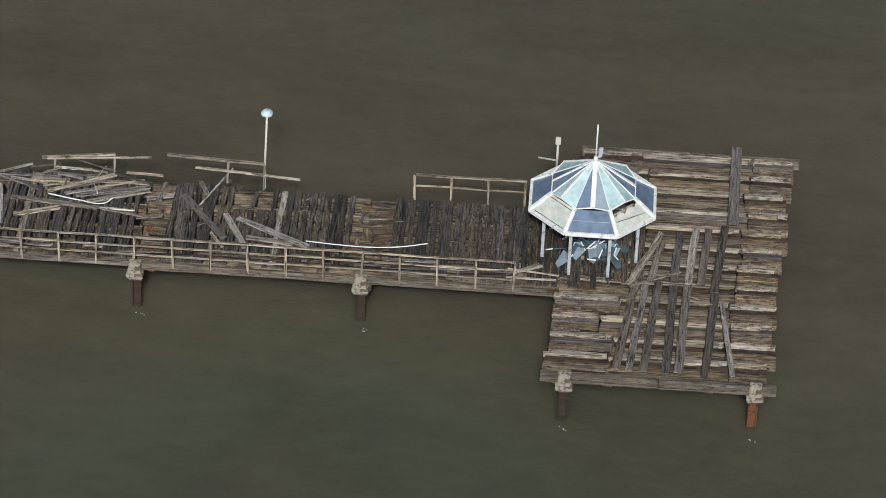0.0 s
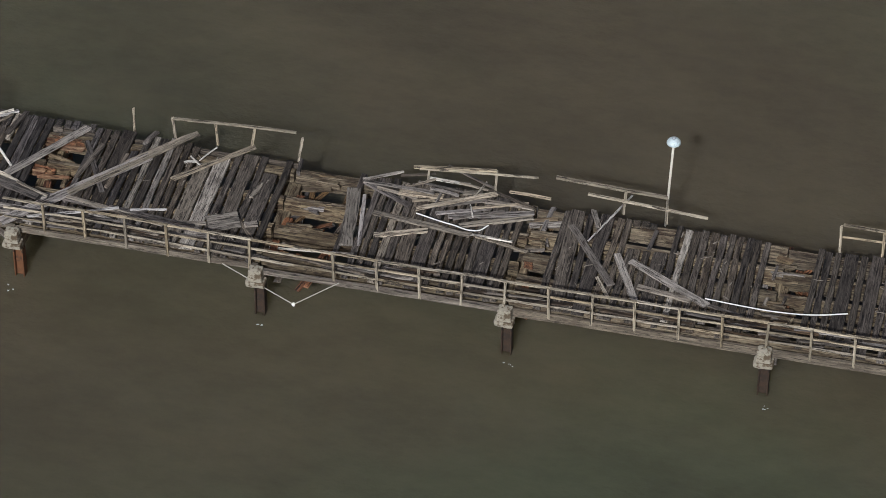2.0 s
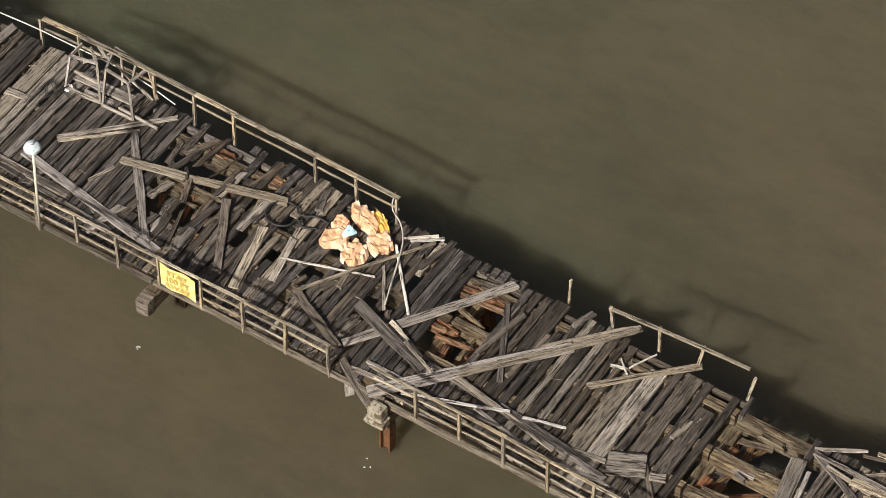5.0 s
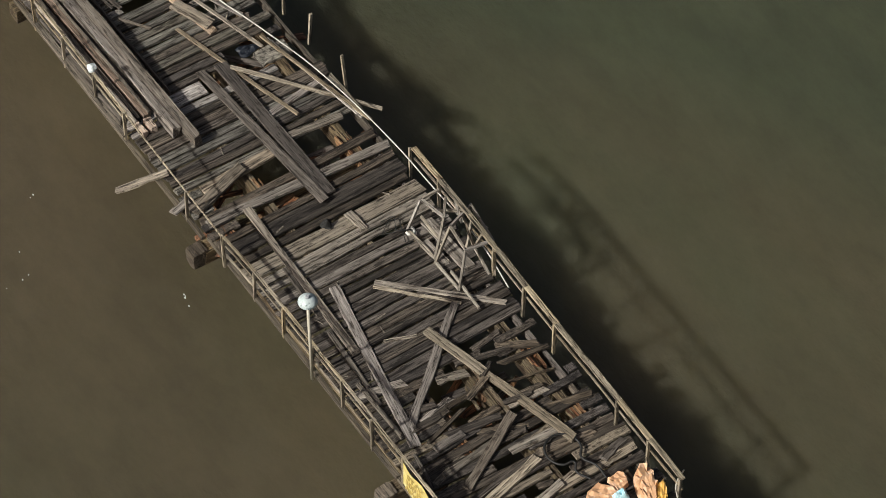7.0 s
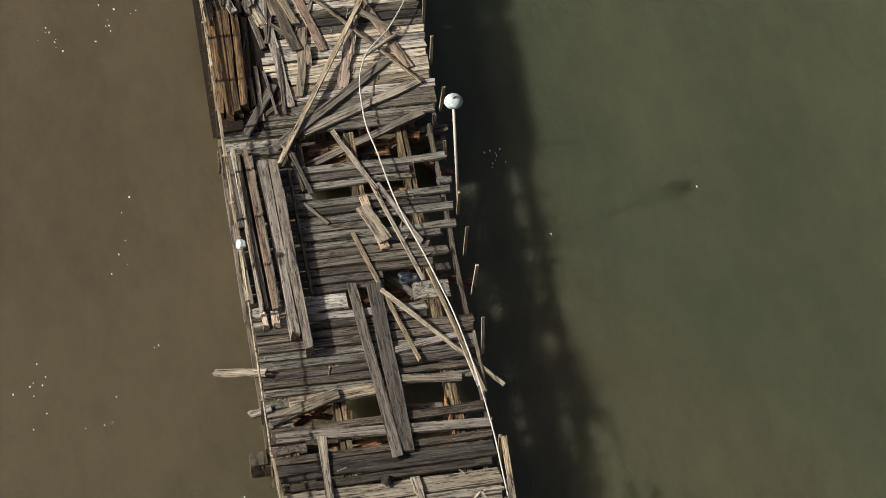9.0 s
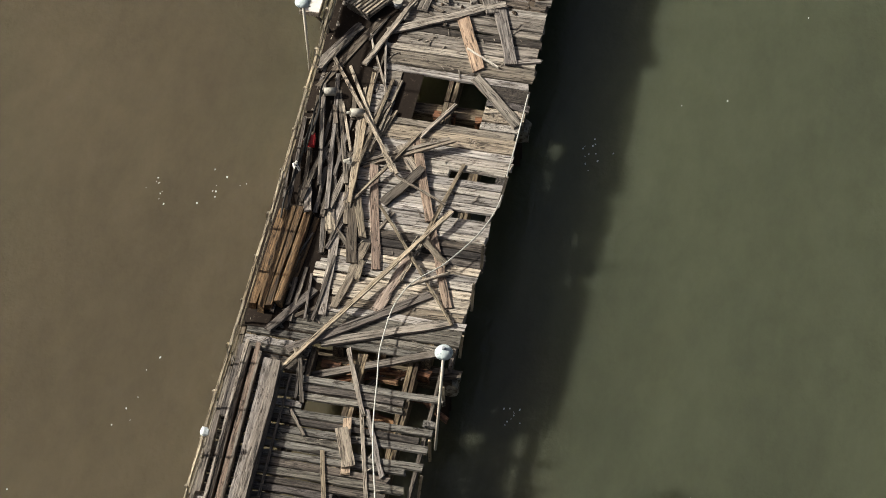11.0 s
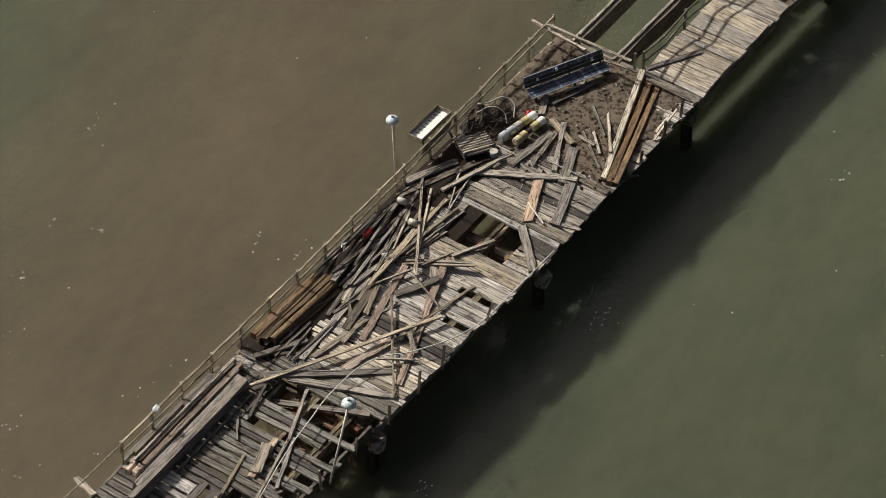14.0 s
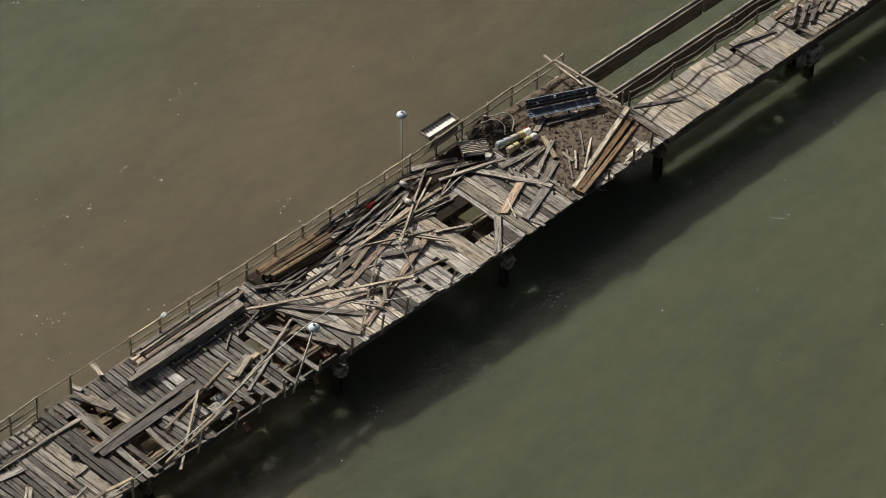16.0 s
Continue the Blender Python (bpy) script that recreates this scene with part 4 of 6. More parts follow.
def buoy(a, b, bands, label):
    """A float of cylinders strung on one line, each with rounded ends."""
    a, b = Vector(a), Vector(b)
    L = (b - a).length
    top = tagged(empty("float_buoy"), label, "buoy", "float buoys")
    top.matrix_world = along(a, b)
    q = Matrix.Rotation(radians(90), 4, "Y")
    step = L / len(bands)
    for k, mat in enumerate(bands):
        r = 0.1 if mat is BLACK else 0.165
        bm = bmesh.new()
        bmesh.ops.create_cone(bm, cap_ends=True, segments=18, radius1=r, radius2=r, depth=step * (0.7 if mat is BLACK else 0.97))
        bmesh.ops.bevel(bm, geom=[e for e in bm.edges if abs(e.verts[0].co.z - e.verts[1].co.z) < 1e-4], offset=0.04, segments=2, affect="EDGES")
        me = bpy.data.meshes.new("float_section")
        bm.to_mesh(me)
        bm.free()
        me.materials.append(mat)
        part("float_section", me, top, pose(-L / 2 + step * (k + 0.5), 0, 0) @ q)


FLOATY = plain("yellow_float_foam", (0.52, 0.43, 0.17), 0.6, wear=(0.26, 0.22, 0.15), wear_at=0.52)
buoy((-70.0, 1.5, 0.25), (-71.9, 1.86, 0.28), (GREYP, GREYP, DIRTYW, FLOATY, WHITE), "grey and yellow foam buoy with a white end")
buoy((-70.1, 2.1, 0.25), (-71.85, 2.28, 0.27), (CREAM, FLOATY, BLACK, FLOATY, WHITE), "yellow foam buoy with a black gap and white end")
crumpled("red_cloth", 0.25, 0.2, 0.2, REDP, 23, "small red cloth beside the buoys", "cloth", (-71.95, 1.6, 0.12))

crate = tagged(empty("slatted_crate", -69.15, 0.9, 0.05), "grey wooden slatted crate lid lying on boards", "crate")
crate.rotation_euler = (radians(8), 0, radians(-32))
for k in range(7):
    part("slat", box_mesh("slat", 1.3, 0.085, 0.03, LANDW), crate, pose(0, -0.45 + 0.15 * k, 0.3))
for sx in (-0.6, 0.6):
    part("batten", box_mesh("batten", 0.08, 1.05, 0.1, DARK), crate, pose(sx, 0, 0.22))
    part("side", box_mesh("side", 0.05, 1.0, 0.25, DARK), crate, pose(sx, 0, 0.1))
part("bottom", box_mesh("bottom", 1.2, 1.0, 0.04, DARK), crate, pose(0, 0, 0.08), "dark wet bottom board")

tray = tagged(empty("fish_cleaning_table", -68.5, -0.75, 0.85), "weathered white trough table fixed outside the railing", "table")
part("bottom", box_mesh("bottom", 1.9, 0.6, 0.04, WHITE), tray, pose(0, 0, 0))
for sy in (-0.32, 0.32):
    part("long_side", box_mesh("long_side", 1.95, 0.04, 0.2, TAN), tray, pose(0, sy, 0.1))
for sx in (-0.97, 0.97):
    part("end_board", box_mesh("end_board", 0.04, 0.64, 0.2, TAN), tray, pose(sx, 0, 0.1))
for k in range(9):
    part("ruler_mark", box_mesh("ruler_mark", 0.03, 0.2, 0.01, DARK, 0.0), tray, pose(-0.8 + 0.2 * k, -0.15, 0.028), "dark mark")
for sx in (-0.7, 0.7):
    part("bracket", box_mesh("bracket", 0.08, 0.08, 1.0, DARK), tray, pose(sx, 0.3, -0.45, 35))

part("apron", plank_mesh("apron", 1.9, 0.4, 0.035, LANDW, rng), tray, pose(0.1, 0.42, -0.3, 80, 0, 0), "grey apron board towards the railing")

bucket = tagged(empty("bucket", -69.2, 1.75, 0.05), "small dented grey bucket standing among boards", "bucket")
part("body", cyl_mesh("body", 0.16, 0.2, 0.36, GREYP, 16), bucket, pose(0, 0, 0.18))
part("rim", cyl_mesh("rim", 0.215, 0.215, 0.03, DIRTYW, 16), bucket, pose(0, 0, 0.36))
bucket.scale = (0.75, 0.75, 0.75)
for x, y, zz in ((-64.3, 1.45, 0.1), (-65.0, 0.42, 0.1)):
    jug = tagged(empty("plastic_jug", x, y, zz), "dirty white plastic jug lying on boards", "jug", "plastic jugs")
    jug.rotation_euler = (radians(80), 0, radians(20))
    part("body", cyl_mesh("body", 0.13, 0.13, 0.4, DIRTYW, 14), jug, pose(0, 0.15, 0))
    part("neck", cyl_mesh("neck", 0.06, 0.04, 0.12, DIRTYW, 10), jug, pose(0, 0.15, 0.26))
can = tagged(empty("red_can", -62.9, 0.36, 0.22), "red plastic fuel can lying on boards by the railing", "can")
can.rotation_euler = (0, radians(8), radians(6))
part("body", box_mesh("body", 0.42, 0.22, 0.2, REDP, 0.04), can)
part("neck", cyl_mesh("neck", 0.04, 0.035, 0.1, REDP, 10), can, pose(-0.24, 0.05, 0.02, 0, -70, 0))
crumpled("white_rag", 0.25, 0.12, 0.15, WHITE, 32, "thin white rag draped on boards", "rag", (-61.7, 0.15, 0.35))
crumpled("white_rag", 0.13, 0.16, 0.12, DIRTYW, 33, "small white rag wedged between boards", "rag", (-62.25, 1.65, 0.3))
NET = plain("dark_brown_netting", (0.028, 0.021, 0.016), 0.95, wear=(0.075, 0.058, 0.043), wear_at=0.55, scale=14)
nrng = random.Random(3)
for k in range(12):
    cx, cy = -70.6 + nrng.uniform(-0.8, 0.8), 0.45 + nrng.uniform(-0.4, 0.5)
    tube("net_cord", [(cx + nrng.uniform(-0.7, 0.7), cy + nrng.uniform(-0.5, 0.5), 0.08 + nrng.uniform(0, 0.4)) for _ in range(9)], 0.014, NET,
         "tangled dark netting cord heaped by the railing", "cord", True)["group"] = "tangled cords"
crumpled("fishing_net", 1.35, 0.85, 0.75, NET, 41, "dark old fishing net heaped by the railing", "net", (-70.7, 0.35, 0.03))
tube("white_hose", [(-70.7, -0.05, 0.7), (-71.0, 0.3, 0.75), (-71.6, 0.55, 0.7), (-71.7, 0.95, 0.55), (-71.3, 1.25, 0.2)], 0.03, DIRTYW, "bent off-white hose over a heap of netting", "hose")
tube("white_hose", [(-70.4, 0.1, 0.55), (-70.9, 0.5, 0.7), (-71.1, 0.9, 0.5), (-70.9, 1.2, 0.2)], 0.022, DIRTYW, "bent off-white hose over a heap of netting", "hose")
for k in range(5):
    x = -59.6 - k * 0.9
    tube("cable", [(x, 0.15 + 0.04 * k, 0.35), (x - 0.8, 0.1 + 0.06 * k, 0.4), (x - 1.8, 0.2, 0.38), (x - 2.6, 0.12 + 0.05 * k, 0.3)], 0.03, BLACK, "dark cable lying along the railing", "cable")["group"] = "cables by the railing"

# soil
bm = bmesh.new()
bmesh.ops.create_grid(bm, x_segments=110, y_segments=90, size=0.5)
for v in bm.verts:
    x, y = v.co.x * 7.4 - 72.9, v.co.y * 6.4 + 3.1
    n = noise.noise(Vector((x * 0.7, y * 0.7, 1))) + 0.5 * noise.noise(Vector((x * 3, y * 3, 4)))
    n += 0.35 * noise.noise(Vector((x * 8, y * 8, 9)))
    edge = min(1, (x + 76.6) * 2, (-69.4 - x) * 0.7, (y + 0.12) * 4, (6.35 - y) * 1.6)
    bank = 0.12 * max(0, 1 - y / 1.3) * (x < -71)
    v.co = Vector((x, y, 0.035 + 0.055 * n + bank + 0.1 * (edge - 1)))
me = bpy.data.meshes.new("soil")
bm.to_mesh(me)
bm.free()
me.materials.append(SOIL)
for f in me.polygons:
    f.use_smooth = True
tagged(new("soil", me), "dry brown soil and litter spread over the deck", "soil", kind="stuff")

crng = random.Random(17)
cv, cf = [], []
for k in range(700):
    x, y = crng.uniform(-76.4, -69.6), crng.uniform(0.0, 6.1) if k % 3 else crng.uniform(0.0, 1.2)
    r, n0 = crng.uniform(0.02, 0.1) * (1 if k % 4 else 1.5), len(cv)
    for a in range(5):
        th = a * 1.257 + crng.uniform(-0.3, 0.3)
        cv.append((x + r * crng.uniform(0.6, 1.3) * math.cos(th), y + r * crng.uniform(0.6, 1.3) * math.sin(th), 0.0))
    cv.append((x + r * crng.uniform(-0.3, 0.3), y + r * crng.uniform(-0.3, 0.3), 0.075 + r * crng.uniform(0.1, 0.5)))
    cf += [(n0 + a, n0 + (a + 1) % 5, n0 + 5) for a in range(5)]
tagged(new("soil_clods", mesh_of("soil_clods", cv, cf, SOIL)), "clods of dry brown soil strewn over the deck", "soil", kind="stuff")

# dark sheet under the heap of boards: shade between them put into its colour
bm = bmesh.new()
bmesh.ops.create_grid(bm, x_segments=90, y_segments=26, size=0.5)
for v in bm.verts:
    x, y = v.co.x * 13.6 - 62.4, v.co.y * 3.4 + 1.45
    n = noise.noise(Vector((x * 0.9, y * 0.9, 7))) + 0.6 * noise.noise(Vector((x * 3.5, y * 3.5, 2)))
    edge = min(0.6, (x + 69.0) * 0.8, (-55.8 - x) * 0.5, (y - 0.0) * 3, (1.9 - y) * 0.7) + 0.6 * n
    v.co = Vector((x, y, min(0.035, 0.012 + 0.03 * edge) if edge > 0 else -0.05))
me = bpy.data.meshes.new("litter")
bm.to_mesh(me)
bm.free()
me.materials.append(HEAPSHADE)
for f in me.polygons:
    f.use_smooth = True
tagged(new("litter", me), "dark sheet under heaped boards with the shade between them in its colour", "litter", kind="stuff")

# shore end of the pier: two bare beams and a narrow walkway
shore = tagged(empty("shore_walkway"), "narrow pale plank walkway beside bare beams over water", "walkway", kind="structure")
for y, w in ((0.6, 0.34), (2.55, 0.34)):
    for k in range(4):
        part("bare_beam", plank_mesh("bare_beam", 8.9, w, 0.85, FASCIA, rng, 0.05, 0.0, 9), shore, pose(-80.9 - 9 * k, y, -0.83))
        part("cap_strip", plank_mesh("cap_strip", 8.9, 0.14, 0.08, LANDW, rng, 0.05, 0.0, 6), shore, pose(-80.9 - 9 * k, y - 0.08, 0.025))
for y in (3.95, 5.2, 6.3):
    for k in range(4):
        part("stringer", plank_mesh("stringer", 8.9, 0.3, 0.42, JOIST, rng, 0.05, 0.0, 4), shore, pose(-80.9 - 9 * k, y, -0.5))
walk_rail = tagged(empty("walkway_railing", -76.6, 3.75, 0), "dark weathered rail with posts beside the walkway", "railing")
for k in range(12):
    part("post", plank_mesh("post", 1.3, 0.09, 0.09, DARK, rng, 0.02, 0.0, 2), walk_rail, pose(-3.05 * k, 0, 0.4, 0, -90, 0))
    if k < 11:
        for z, droop in ((0.98, 0.1), (0.55, 0.16)):
            low = -droop - rng.uniform(0, 0.1)
            xa, xm, xb = -3.05 * k, -3.05 * k - 1.52, -3.05 * k - 3.05
            for p, r in (((xa, 0.06, z), (xm, 0.06, z + low)), ((xm, 0.06, z + low), (xb, 0.06, z))):
                part("rail", plank_mesh("rail", 1.55, 0.07, 0.07, DARK, rng, 0.02, 0.0, 3), walk_rail, along(p, r))


# ---- loose boards ----
HOLES = ((-0.68, 1.0, -1, 9), (-9.14, -8.1, -1, 9), (-17.98, -15.53, -1, 9), (-15.07, -14.77, 0.5, 5.2), (-27.0, -25.27, 1.9, 5.6),
         (-27.5, -26.5, -1, 0.45), (-36.65, -34.85, 1.9, 5.8), (-45.95, -45.0, 0.7, 5.9), (-44.75, -44.2, 1.0, 5.9), (-50.1, -49.2, 3.9, 5.4), (-48.9, -48.2, 5.0, 6.0), (-55.35, -54.0, 2.1, 9), (-53.2, -52.8, 2.3, 5.9), (-66.5, -64.5, 2.5, 5.3),
         (-62.8, -62.4, 4.8, 6.2), (-61.27, -60.95, 5.2, 9))
brng = random.Random(77)


def loose_board(kind, x0, y0, z0, x1, y1, z1, w, thick=0.0):
    mat, words = LOOK[kind]
    lift = 0.06 if thick < 0.1 and -76.4 < min(x0, x1) and max(x0, x1) < -69.3 and max(z0, z1) < 0.06 else 0.0
    a, b = Vector((x0, y0, z0 + lift)), Vector((x1, y1, z1 + lift))
    thick = thick or (0.05 if w < 0.2 else 0.075)
    me = plank_mesh("loose_board", (b - a).length, w, thick, mat, brng, 0.1 if w > 0.15 else 0.03, brng.uniform(0, 0.03))
    length = "long" if (b - a).length > 3 else "short"
    shape = "narrow batten" if w < 0.15 else "plank"
    ob = tagged(new("loose_board", me), "%s %s wooden %s lying loose on the pier" % (length, words, shape), "board", "loose boards")
    ob.matrix_world = along(a, b) @ Matrix.Rotation(radians(brng.uniform(-9, 9)), 4, "X")


loose_board("d", -54.2, 1.36, 0.003, -47.3, 1.5, 0.003, 0.3, 0.46)
loose_board("g", -54.3, 0.97, 0.003, -47.95, 1.15, 0.003, 0.27, 0.36)
loose_board("t", -54.5, 0.72, 0.003, -49.0, 0.86, 0.003, 0.11, 0.3)
loose_board("r", -54.9, 0.55, 0.003, -48.9, 0.7, 0.003, 0.17, 0.26)
loose_board("d", -54.7, 0.38, 0.003, -49.0, 0.52, 0.003, 0.14, 0.24)
loose_board("t", -54.9, 0.22, 0.003, -48.9, 0.36, 0.003, 0.13, 0.26)
loose_board("p", -48.95, 0.68, 0.003, -48.45, 0.7, 0.003, 0.24, 0.22)
loose_board("p", -48.95, 0.4, 0.003, -48.4, 0.42, 0.003, 0.18, 0.22)
loose_board("d", -52.4, 0.0, 0.003, -49.2, 0.1, 0.003, 0.16, 0.2)
loose_board("d", -54.0, 1.72, 0.003, -49.4, 1.82, 0.003, 0.1, 0.12)
for k in range(7):
    xx, yy = -87.6 - 0.45 * k, 4.6 + 0.22 * (k % 3)
    loose_board("dgd"[k % 3], xx - 0.9, yy - 0.6 + 0.1 * k, 0.02, xx + 0.8, yy + 0.5, 0.03 + 0.02 * (k % 2), 0.24)
loose_board("w", -73.45, 6.3, 0.03, -75.1, 6.3, 0.45, 0.1)
loose_board("w", -73.8, 6.15, 0.03, -74.8, 6.1, 0.05, 0.12)
loose_board("d", -28.3, 0.48, 0.12, -26.3, -0.43, -0.62, 0.28)
loose_board("g", -27.86, 0.21, -0.100, -27.67, 0.02, -0.700, 0.30)
loose_board("g", -44.74, 0.16, -0.020, -44.42, 6.14, -0.020, 0.30)
loose_board("b", -60.04, 0.11, 0.003, -56.14, 0.05, 0.003, 0.26, 0.30)
loose_board("b", -60.28, 0.64, 0.003, -56.20, 0.54, 0.003, 0.26, 0.30)
loose_board("b", -60.17, 0.92, 0.003, -56.42, 0.78, 0.003, 0.26, 0.30)
loose_board("b", -60.22, 0.37, 0.003, -56.07, 0.30, 0.003, 0.26, 0.32)
loose_board("d", 10.19, -5.24, -0.017, 10.89, 0.48, 0.005, 0.36)
loose_board("g", 10.71, -5.26, -0.017, 11.25, 0.33, 0.004, 0.30)
loose_board("d", 11.25, -5.30, -0.017, 11.78, 0.68, -0.017, 0.34)
loose_board("d", 12.14, -5.35, -0.017, 12.36, 0.48, -0.017, 0.36)
loose_board("d", 13.63, -5.40, -0.017, 14.02, 0.10, -0.017, 0.34)
loose_board("d", 13.95, 0.10, -0.017, 14.41, 4.78, -0.017, 0.34)
loose_board("g", 12.94, 0.55, -0.017, 13.22, 4.44, -0.017, 0.34)
loose_board("d", 13.43, 0.60, -0.017, 13.73, 4.50, -0.017, 0.34)
loose_board("d", 12.36, 0.67, -0.017, 12.59, 4.09, -0.017, 0.34)
loose_board("g", 11.43, 0.57, -0.017, 11.87, 3.31, -0.017, 0.30)
loose_board("d", 12.61, -5.23, -0.017, 12.92, 0.55, -0.017, 0.36)
loose_board("c", -76.55, 3.80, 0.003, -70.44, 5.96, 0.003, 0.26, 0.22)
loose_board("b", -76.22, 4.36, 0.003, -70.36, 6.23, 0.003, 0.28, 0.20)
loose_board("d", 14.87, 10.46, -0.017, 14.71, 4.81, -0.017, 0.46)
loose_board("g", -45.61, -0.46, 0.003, -45.78, 0.26, 0.003, 0.26)
loose_board("g", 10.58, 0.26, 0.003, 11.86, 3.99, -0.005, 0.30)
loose_board("g", -47.50, -1.20, -0.441, -46.86, 0.28, 0.159, 0.26)
loose_board("g", 14.71, -5.21, -0.017, 14.26, -0.43, -0.017, 0.22)
loose_board("g", -45.82, 0.67, 0.003, -45.98, 3.42, 0.003, 0.40)
loose_board("t", -14.19, 2.29, 0.003, -12.36, 3.02, 0.003, 0.24)
loose_board("g", -4.79, 1.78, 0.003, -2.81, 1.50, 0.003, 0.25)
loose_board("t", -6.16, 1.98, 0.003, -5.57, 0.98, 0.003, 0.12)
loose_board("g", -6.97, 5.45, 0.003, -6.60, 4.52, 0.003, 0.20)
loose_board("d", -4.58, 4.93, 0.003, -4.70, 3.75, 0.003, 0.16)
loose_board("d", -2.40, 1.46, 0.003, -0.93, 1.12, 0.003, 0.15)
loose_board("g", -24.15, 1.16, 0.003, -21.41, 0.62, 0.003, 0.14)
loose_board("g", -21.46, 0.74, 0.003, -19.41, 0.88, 0.003, 0.12)
loose_board("d", -19.26, 2.42, 0.003, -18.21, 1.10, 0.003, 0.16)
loose_board("d", -23.78, 4.65, 0.003, -23.99, 2.60, 0.003, 0.16)
loose_board("d", -23.08, 6.07, 0.003, -23.34, 5.25, 0.003, 0.20)
loose_board("t", -18.83, 3.27, 0.003, -18.69, 4.15, 0.003, 0.20)
loose_board("w", -21.70, 4.63, 0.003, -21.17, 4.78, 0.003, 0.10)
loose_board("t", -40.35, 2.92, 0.003, -38.50, 4.66, 0.003, 0.12)
loose_board("g", -42.97, 3.74, 0.003, -42.12, 3.80, 0.003, 0.26)
loose_board("g", -34.80, 1.27, 0.003, -34.85, 2.34, 0.003, 0.26)
loose_board("g", -31.68, 1.81, 0.003, -32.08, 3.61, 0.003, 0.26)
loose_board("g", -29.92, 2.69, 0.003, -30.14, 4.09, 0.003, 0.24)
loose_board("t", -38.61, 2.12, 0.003, -38.26, 3.03, 0.003, 0.10)
loose_board("g", -45.30, 0.06, 0.000, -45.89, 2.12, 0.130, 0.40)
loose_board("g", -46.26, 3.50, 0.003, -46.01, 5.53, 0.003, 0.26)
loose_board("g", -54.40, -0.08, 0.003, -48.75, -0.08, 0.003, 0.20)
loose_board("d", -55.90, 0.96, 0.003, -56.65, 1.94, 0.003, 0.15)
loose_board("g", -55.31, 2.30, 0.003, -56.85, 6.12, 0.003, 0.34)
loose_board("d", -73.74, 3.32, 0.003, -72.55, 4.66, 0.003, 0.10)
loose_board("t", -73.90, 3.92, -0.002, -71.75, 5.43, 0.251, 0.13)
loose_board("d", -72.31, 3.78, 0.003, -70.93, 5.49, 0.003, 0.09)
loose_board("t", -72.51, 4.15, 0.003, -71.61, 5.05, 0.003, 0.12)
loose_board("g", -71.30, 4.03, 0.003, -69.38, 4.80, 0.003, 0.40)
loose_board("t", -71.95, 3.81, 0.046, -71.88, 4.64, 0.056, 0.16)
loose_board("g", -67.42, 5.49, 0.003, -67.78, 6.75, 0.003, 0.18)
loose_board("d", -70.54, 6.22, 0.266, -71.81, 6.72, -0.334, 0.12)
loose_board("d", -76.09, 4.23, 0.239, -76.19, 6.26, -0.002, 0.14)
loose_board("d", -83.40, 4.44, -0.002, -83.48, 6.07, -0.002, 0.18)
loose_board("t", 5.74, 0.28, 0.003, 7.75, 0.28, 0.003, 0.10)
loose_board("g", -41.55, 5.42, 0.003, -39.34, 5.51, 0.003, 0.40)
loose_board("g", -40.87, 4.94, 0.003, -39.82, 5.05, 0.003, 0.30)
loose_board("g", -33.64, 2.94, 0.003, -33.55, 4.70, 0.003, 0.24)
loose_board("g", -47.10, 3.39, 0.003, -47.48, 5.77, 0.003, 0.24)
loose_board("g", -59.39, 2.86, 0.003, -56.68, 2.44, 0.003, 0.30)
loose_board("t", -26.75, 0.81, 0.003, -23.90, 0.57, 0.003, 0.14)
loose_board("t", -21.48, 1.24, 0.003, -19.98, 1.57, 0.003, 0.18)
loose_board("t", -18.70, 1.72, 0.065, -18.19, 1.98, 0.002, 0.30)
loose_board("g", -33.96, 0.98, 0.003, -34.15, 3.00, 0.003, 0.24)
loose_board("d", -42.27, 1.23, 0.003, -40.26, 1.12, 0.003, 0.20)
loose_board("d", -54.82, 0.09, -0.001, -51.97, 0.18, 0.207, 0.24)
loose_board("d", -52.77, 2.00, 0.003, -51.87, 2.63, 0.003, 0.10)
loose_board("g", -66.72, 4.74, 0.003, -64.84, 6.55, 0.003, 0.34)
loose_board("t", -72.19, 2.42, 0.003, -71.46, 3.90, 0.003, 0.26)
loose_board("g", -71.66, 2.98, 0.003, -69.58, 3.25, 0.003, 0.20)
loose_board("r", -69.20, 3.88, 0.003, -66.93, 4.85, 0.003, 0.42)
loose_board("d", -83.62, 4.06, -0.002, -86.08, 4.81, -0.002, 0.22)
loose_board("t", 12.99, -0.30, 0.061, 13.92, -0.76, 0.061, 0.06)
loose_board("g", -14.99, 4.45, -0.009, -14.53, 1.59, 0.003, 0.16)
loose_board("g", -5.72, 3.31, 0.003, -4.66, 1.00, 0.003, 0.28)
loose_board("p", -59.11, 4.30, 0.003, -56.82, 3.69, 0.003, 0.36)
loose_board("g", 5.62, 0.42, 0.003, 7.04, 1.26, 0.003, 0.14)
loose_board("t", -28.06, 0.43, 0.002, -25.49, 0.63, 0.003, 0.18)
loose_board("g", -38.65, 4.52, 0.003, -35.78, 1.17, 0.003, 0.28)
loose_board("d", -34.60, 3.70, 0.138, -33.28, 1.31, 0.000, 0.30)
loose_board("t", -32.48, 0.99, 0.003, -33.09, 3.52, 0.003, 0.34)
loose_board("p", -52.80, 3.70, 0.003, -50.72, 4.10, 0.003, 0.28)
loose_board("r", -60.37, 4.65, 0.003, -57.31, 5.78, 0.003, 0.28)
loose_board("d", -55.41, 0.66, 0.079, -57.30, 1.74, 0.001, 0.30)
loose_board("d", -54.79, 1.43, 0.103, -57.77, 5.18, 0.001, 0.30)
